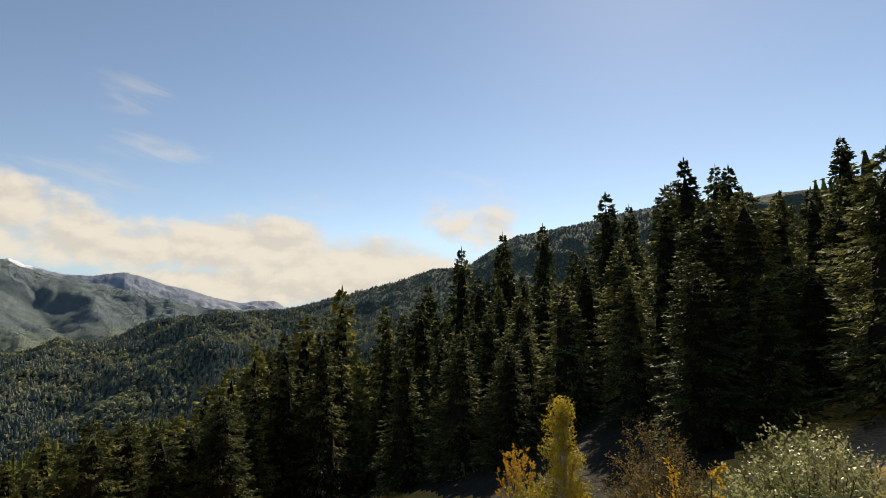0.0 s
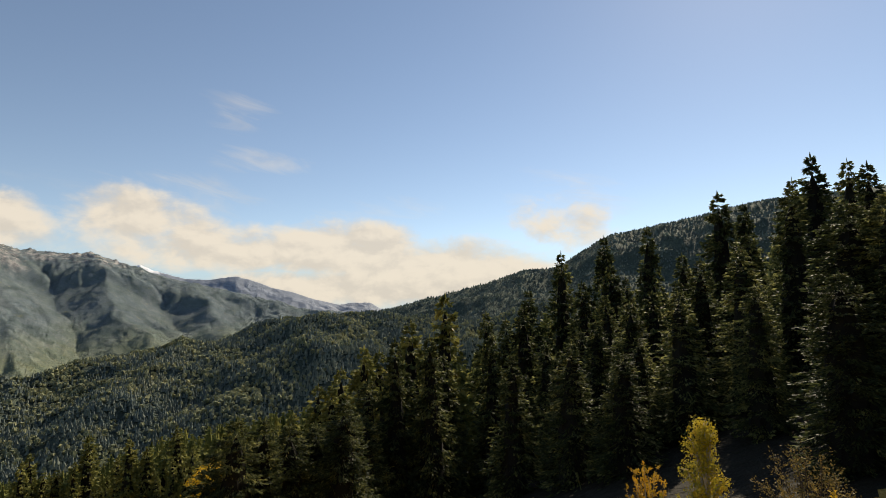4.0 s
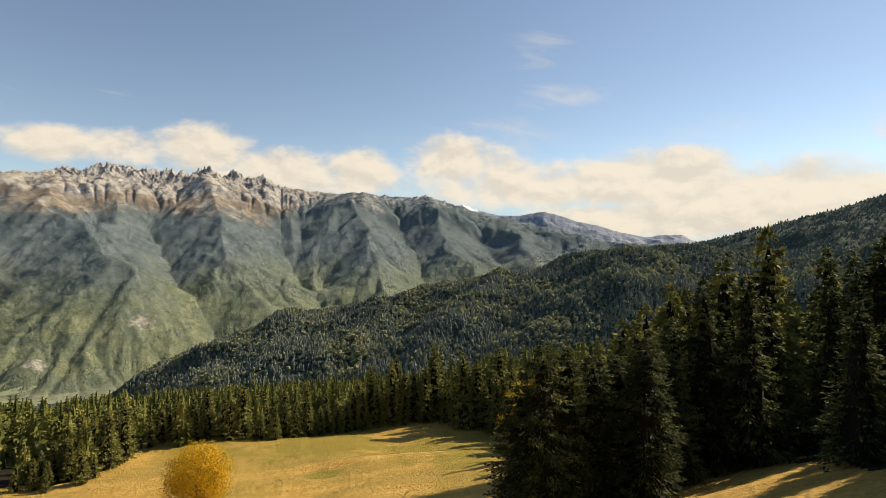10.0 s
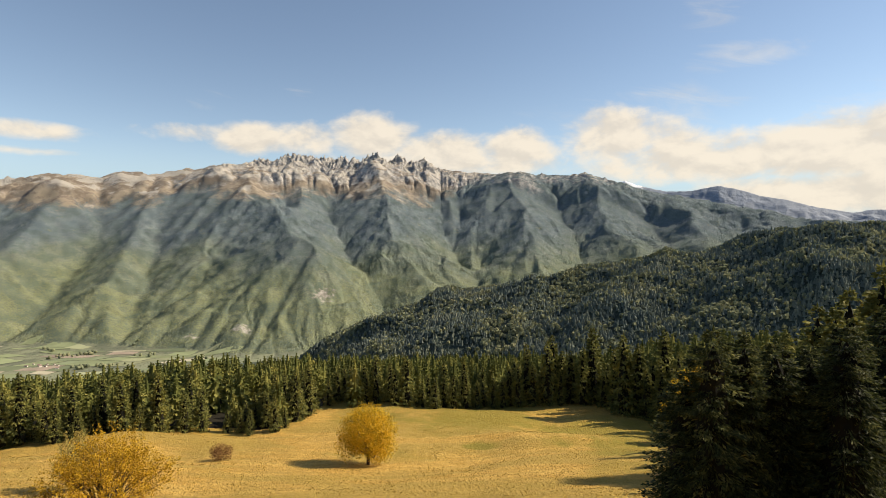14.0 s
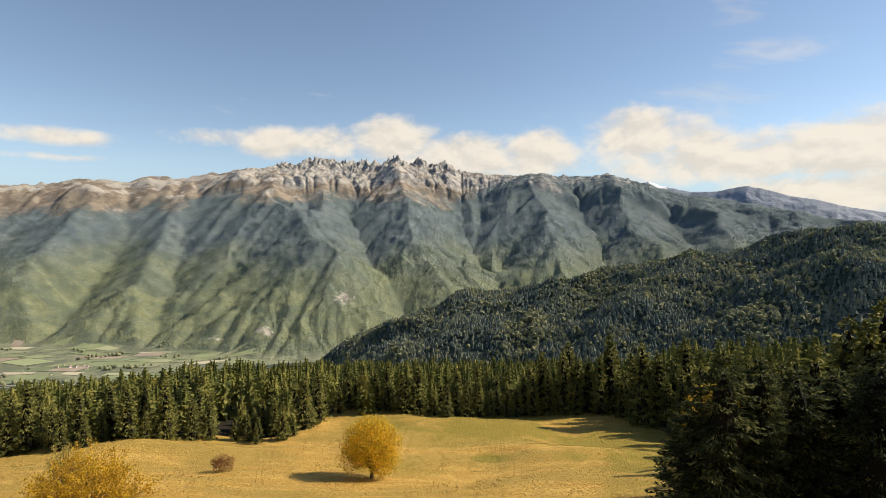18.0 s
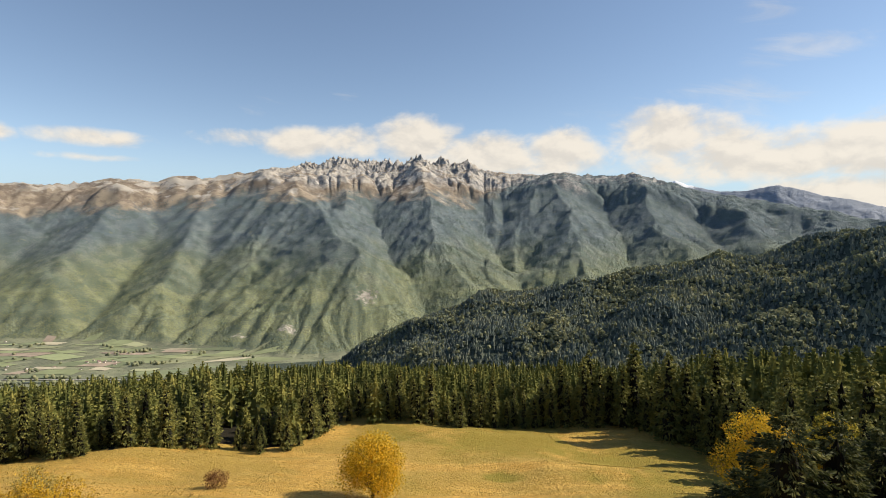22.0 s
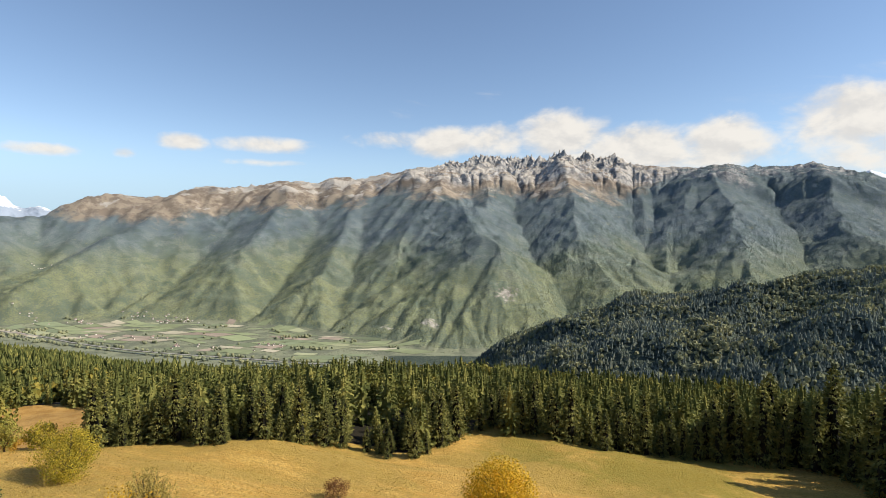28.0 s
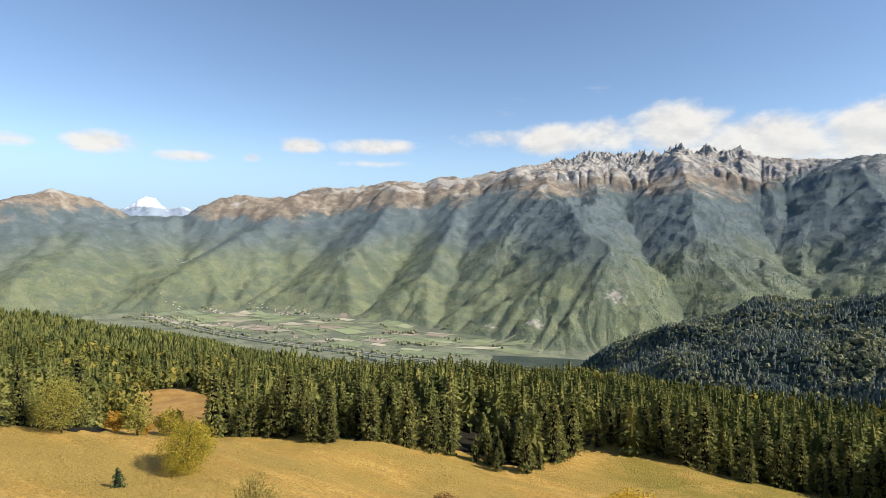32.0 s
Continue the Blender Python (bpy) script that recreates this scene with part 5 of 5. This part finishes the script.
def drape(name, x, y, lift, mat):
    """A patch of ground cover over a grid of points."""
    z = height(x, y) + lift
    top = np.stack([x, y, z], -1).reshape(-1, 3)
    return mesh(name, top, grid_faces(*x.shape)[:, ::-1], mat, True)


count = 0
row_y = 1432.0
while row_y < 2050:
    deep = rng.uniform(20, 78)
    col = -2450.0 + rng.uniform(0, 60)
    while col < -820:
        wide = rng.uniform(45, 150)
        cx, cy = col + wide / 2, row_y + deep / 2
        z = height(np.array([col, col + wide, cx]), np.array([row_y, row_y + deep, cy]))
        if z.max() < -386 and rng.uniform() < 0.62 and count < 130:
            skew = rng.uniform(-30, 30)
            gx, gy = np.meshgrid(np.linspace(col + 2, col + wide - 2, 4), np.linspace(row_y + 2, row_y + deep - 2, 3))
            gx = gx + (gy - row_y) / deep * skew
            gx, gy = gx + 46 * np.sin(gy / 95 + 1) + 0.35 * (gy - 1700), gy + 24 * np.sin(gx / 150) + 14 * np.sin(gx / 61 + 2)
            kind_ = rng.choice(5, p=(0.34, 0.17, 0.12, 0.17, 0.2))
            tagged(new("field", drape("field", gx, gy, 1.2, PARCEL[kind_])), ("green pasture", "pale stubble field", "brown ploughed field", "dark green late crop", "light green hay meadow")[kind_] + " on the valley floor", "field", "fields on the valley floor", "structure")
            count += 1
        col += wide
    row_y += deep

run = np.linspace(-2520, -700, 60)
bank = 1404 + 22 * np.sin(run / 210) + np.interp(run, (-2900, -2000, -1000, -640), (60, -20, -8, 60))
WATER, mnet = material("river_water")
finish(WATER, mnet, (0.05, 0.075, 0.085), 0.08, mnet.noise(place(mnet), 0.2, 3, 0.5), 0.1, 0.5)
TARMAC = make_plain("pale_road", (0.36, 0.34, 0.31), 0.15, 0.1, 0.9)
for nm, off, wide, lift, mat, label, cat in (("river", -26, 9, 1.6, WATER, "narrow grey river along the valley", "river"), ("road", 6, 7, 2.0, TARMAC, "pale main road along the river", "road")):
    gx = np.stack([run, run])
    gy = np.stack([bank + off, bank + off + wide])
    tagged(new(nm, drape(nm, gx, gy, lift, mat)), label, cat, kind="structure")
a_ = np.linspace(0, 2 * np.pi, 25)
gx, gy = -1088 + np.outer((0.02, 1), 34 * np.cos(a_)), 1352 + np.outer((0.02, 1), 10 * np.sin(a_))
tagged(new("pond", drape("pond", gx, gy, 2.2, WATER)), "small blue pond beside the river", "pond", kind="structure")

RENDER_ = make_plain("house_plaster", (0.60, 0.56, 0.50), 0.12, 0.3, 0.9)
TILES = make_plain("roof_tiles", (0.24, 0.175, 0.145), 0.3, 0.4, 0.85)


def house():
    ob = tagged(new("house"), "small pale house with a brown gabled roof in the valley village", "house", "village houses")
    w, d, h, top, o = 4.6, 3.6, 4.2, 7.0, 0.7
    v = [(-w, -d, -1), (w, -d, -1), (w, d, -1), (-w, d, -1), (-w, -d, h), (w, -d, h), (w, d, h), (-w, d, h), (-w, 0, top - 0.3), (w, 0, top - 0.3)]
    f = [(0, 1, 5, 4), (2, 3, 7, 6), (1, 2, 6, 5), (3, 0, 4, 7), (5, 6, 9, 9), (7, 4, 8, 8)]
    me = bpy.data.meshes.new("house_wall")
    me.from_pydata(v, [], [t if t[2] != t[3] else t[:3] for t in f])
    me.materials.append(RENDER_)
    part("wall", me, ob)
    e = h - 0.5
    v = [(-w - o, -d - o, e), (w + o, -d - o, e), (w + o, 0, top), (-w - o, 0, top), (w + o, d + o, e), (-w - o, d + o, e)]
    v += [(a, b, c + 0.35) for a, b, c in v]
    f = [(0, 3, 2, 1), (3, 5, 4, 2), (6, 7, 8, 9), (9, 8, 10, 11), (0, 1, 7, 6), (4, 5, 11, 10), (1, 2, 8, 7), (2, 4, 10, 8), (5, 3, 9, 11), (3, 0, 6, 9)]
    me = bpy.data.meshes.new("house_roof")
    me.from_pydata(v, [], f)
    me.materials.append(TILES)
    part("roof", me, ob)
    return ob


first_house, used = house(), False
for vx, vy, spread, homes in ((-1990, 1905, 62, 26), (-2215, 1885, 60, 12), (-2365, 1705, 55, 12), (-2570, 1600, 60, 10), (-1245, 1622, 40, 9), (-1550, 1480, 40, 9), (-2000, 1500, 60, 7), (-1800, 1570, 60, 6), (-3240, 2105, 45, 9), (-1400, 1530, 50, 5)):
    for k in range(homes):
        x, y = vx + rng.normal(0, spread), vy + rng.normal(0, spread * 0.35)
        m = pose(x, y, float(height(np.array([x]), np.array([y]))[0]) + 0.8, 0, 0, float(rng.uniform(0, 180))) @ Matrix.Scale(float(rng.uniform(0.6, 1.0)), 4)
        if used:
            copy_thing(first_house, m)
        else:
            first_house.matrix_basis, used = m, True

# hedges and copses of the valley floor
x, y = rng.uniform(-2600, -800, 2600), rng.uniform(1340, 2000, 2600)
z = height(x, y)
ok = (z < -380) & ((rough(x, y, 120, 3, 701) > 0.34) | (np.abs(y - np.interp(x, run, bank) - 30) < 12) | (np.abs(y - np.interp(x, run, bank) + 45) < 22))
wood("valley_copses", "dull green copses and hedges along the valley's fields", BROAD_HAZY, domes, x[ok], y[ok], rng.uniform(7, 13, ok.sum()), rng.uniform(0.9, 1.3, ok.sum()), rng)

# ---- grass tussocks of the meadow ----
rng = np.random.default_rng(44)
count = 62000
r_ = np.sqrt(rng.uniform(28**2, 235**2, count))
a_ = np.radians(rng.uniform(-74, 42, count))
x, y = r_ * np.sin(a_), r_ * np.cos(a_)
keep = is_meadow(x, y) & (rough(x, y, 9, 3, 801) + rng.normal(0, 0.25, count) > -0.1)
x, y = x[keep], y[keep]
z = height(x, y)
TUSSOCK = make_leaf("dry_grass", (0.34, 0.225, 0.05), (0.54, 0.37, 0.10), (0.70, 0.53, 0.22), 0.4)
quads = []
for k in range(3):
    a = rng.uniform(0, 2 * np.pi, len(x))
    way = unit(np.stack([np.cos(a) * 0.55, np.sin(a) * 0.55, np.ones(len(x))], -1))
    long = rng.uniform(0.1, 0.30, len(x))
    quads.append(blades(np.stack([x, y, z - 0.03], -1), way, long, long * 0.7, rng))
tagged(new("grass_tussocks", mesh("grass_tussocks", *join(quads), TUSSOCK)), "dry golden grass tussocks over the meadow", "grass", kind="stuff")
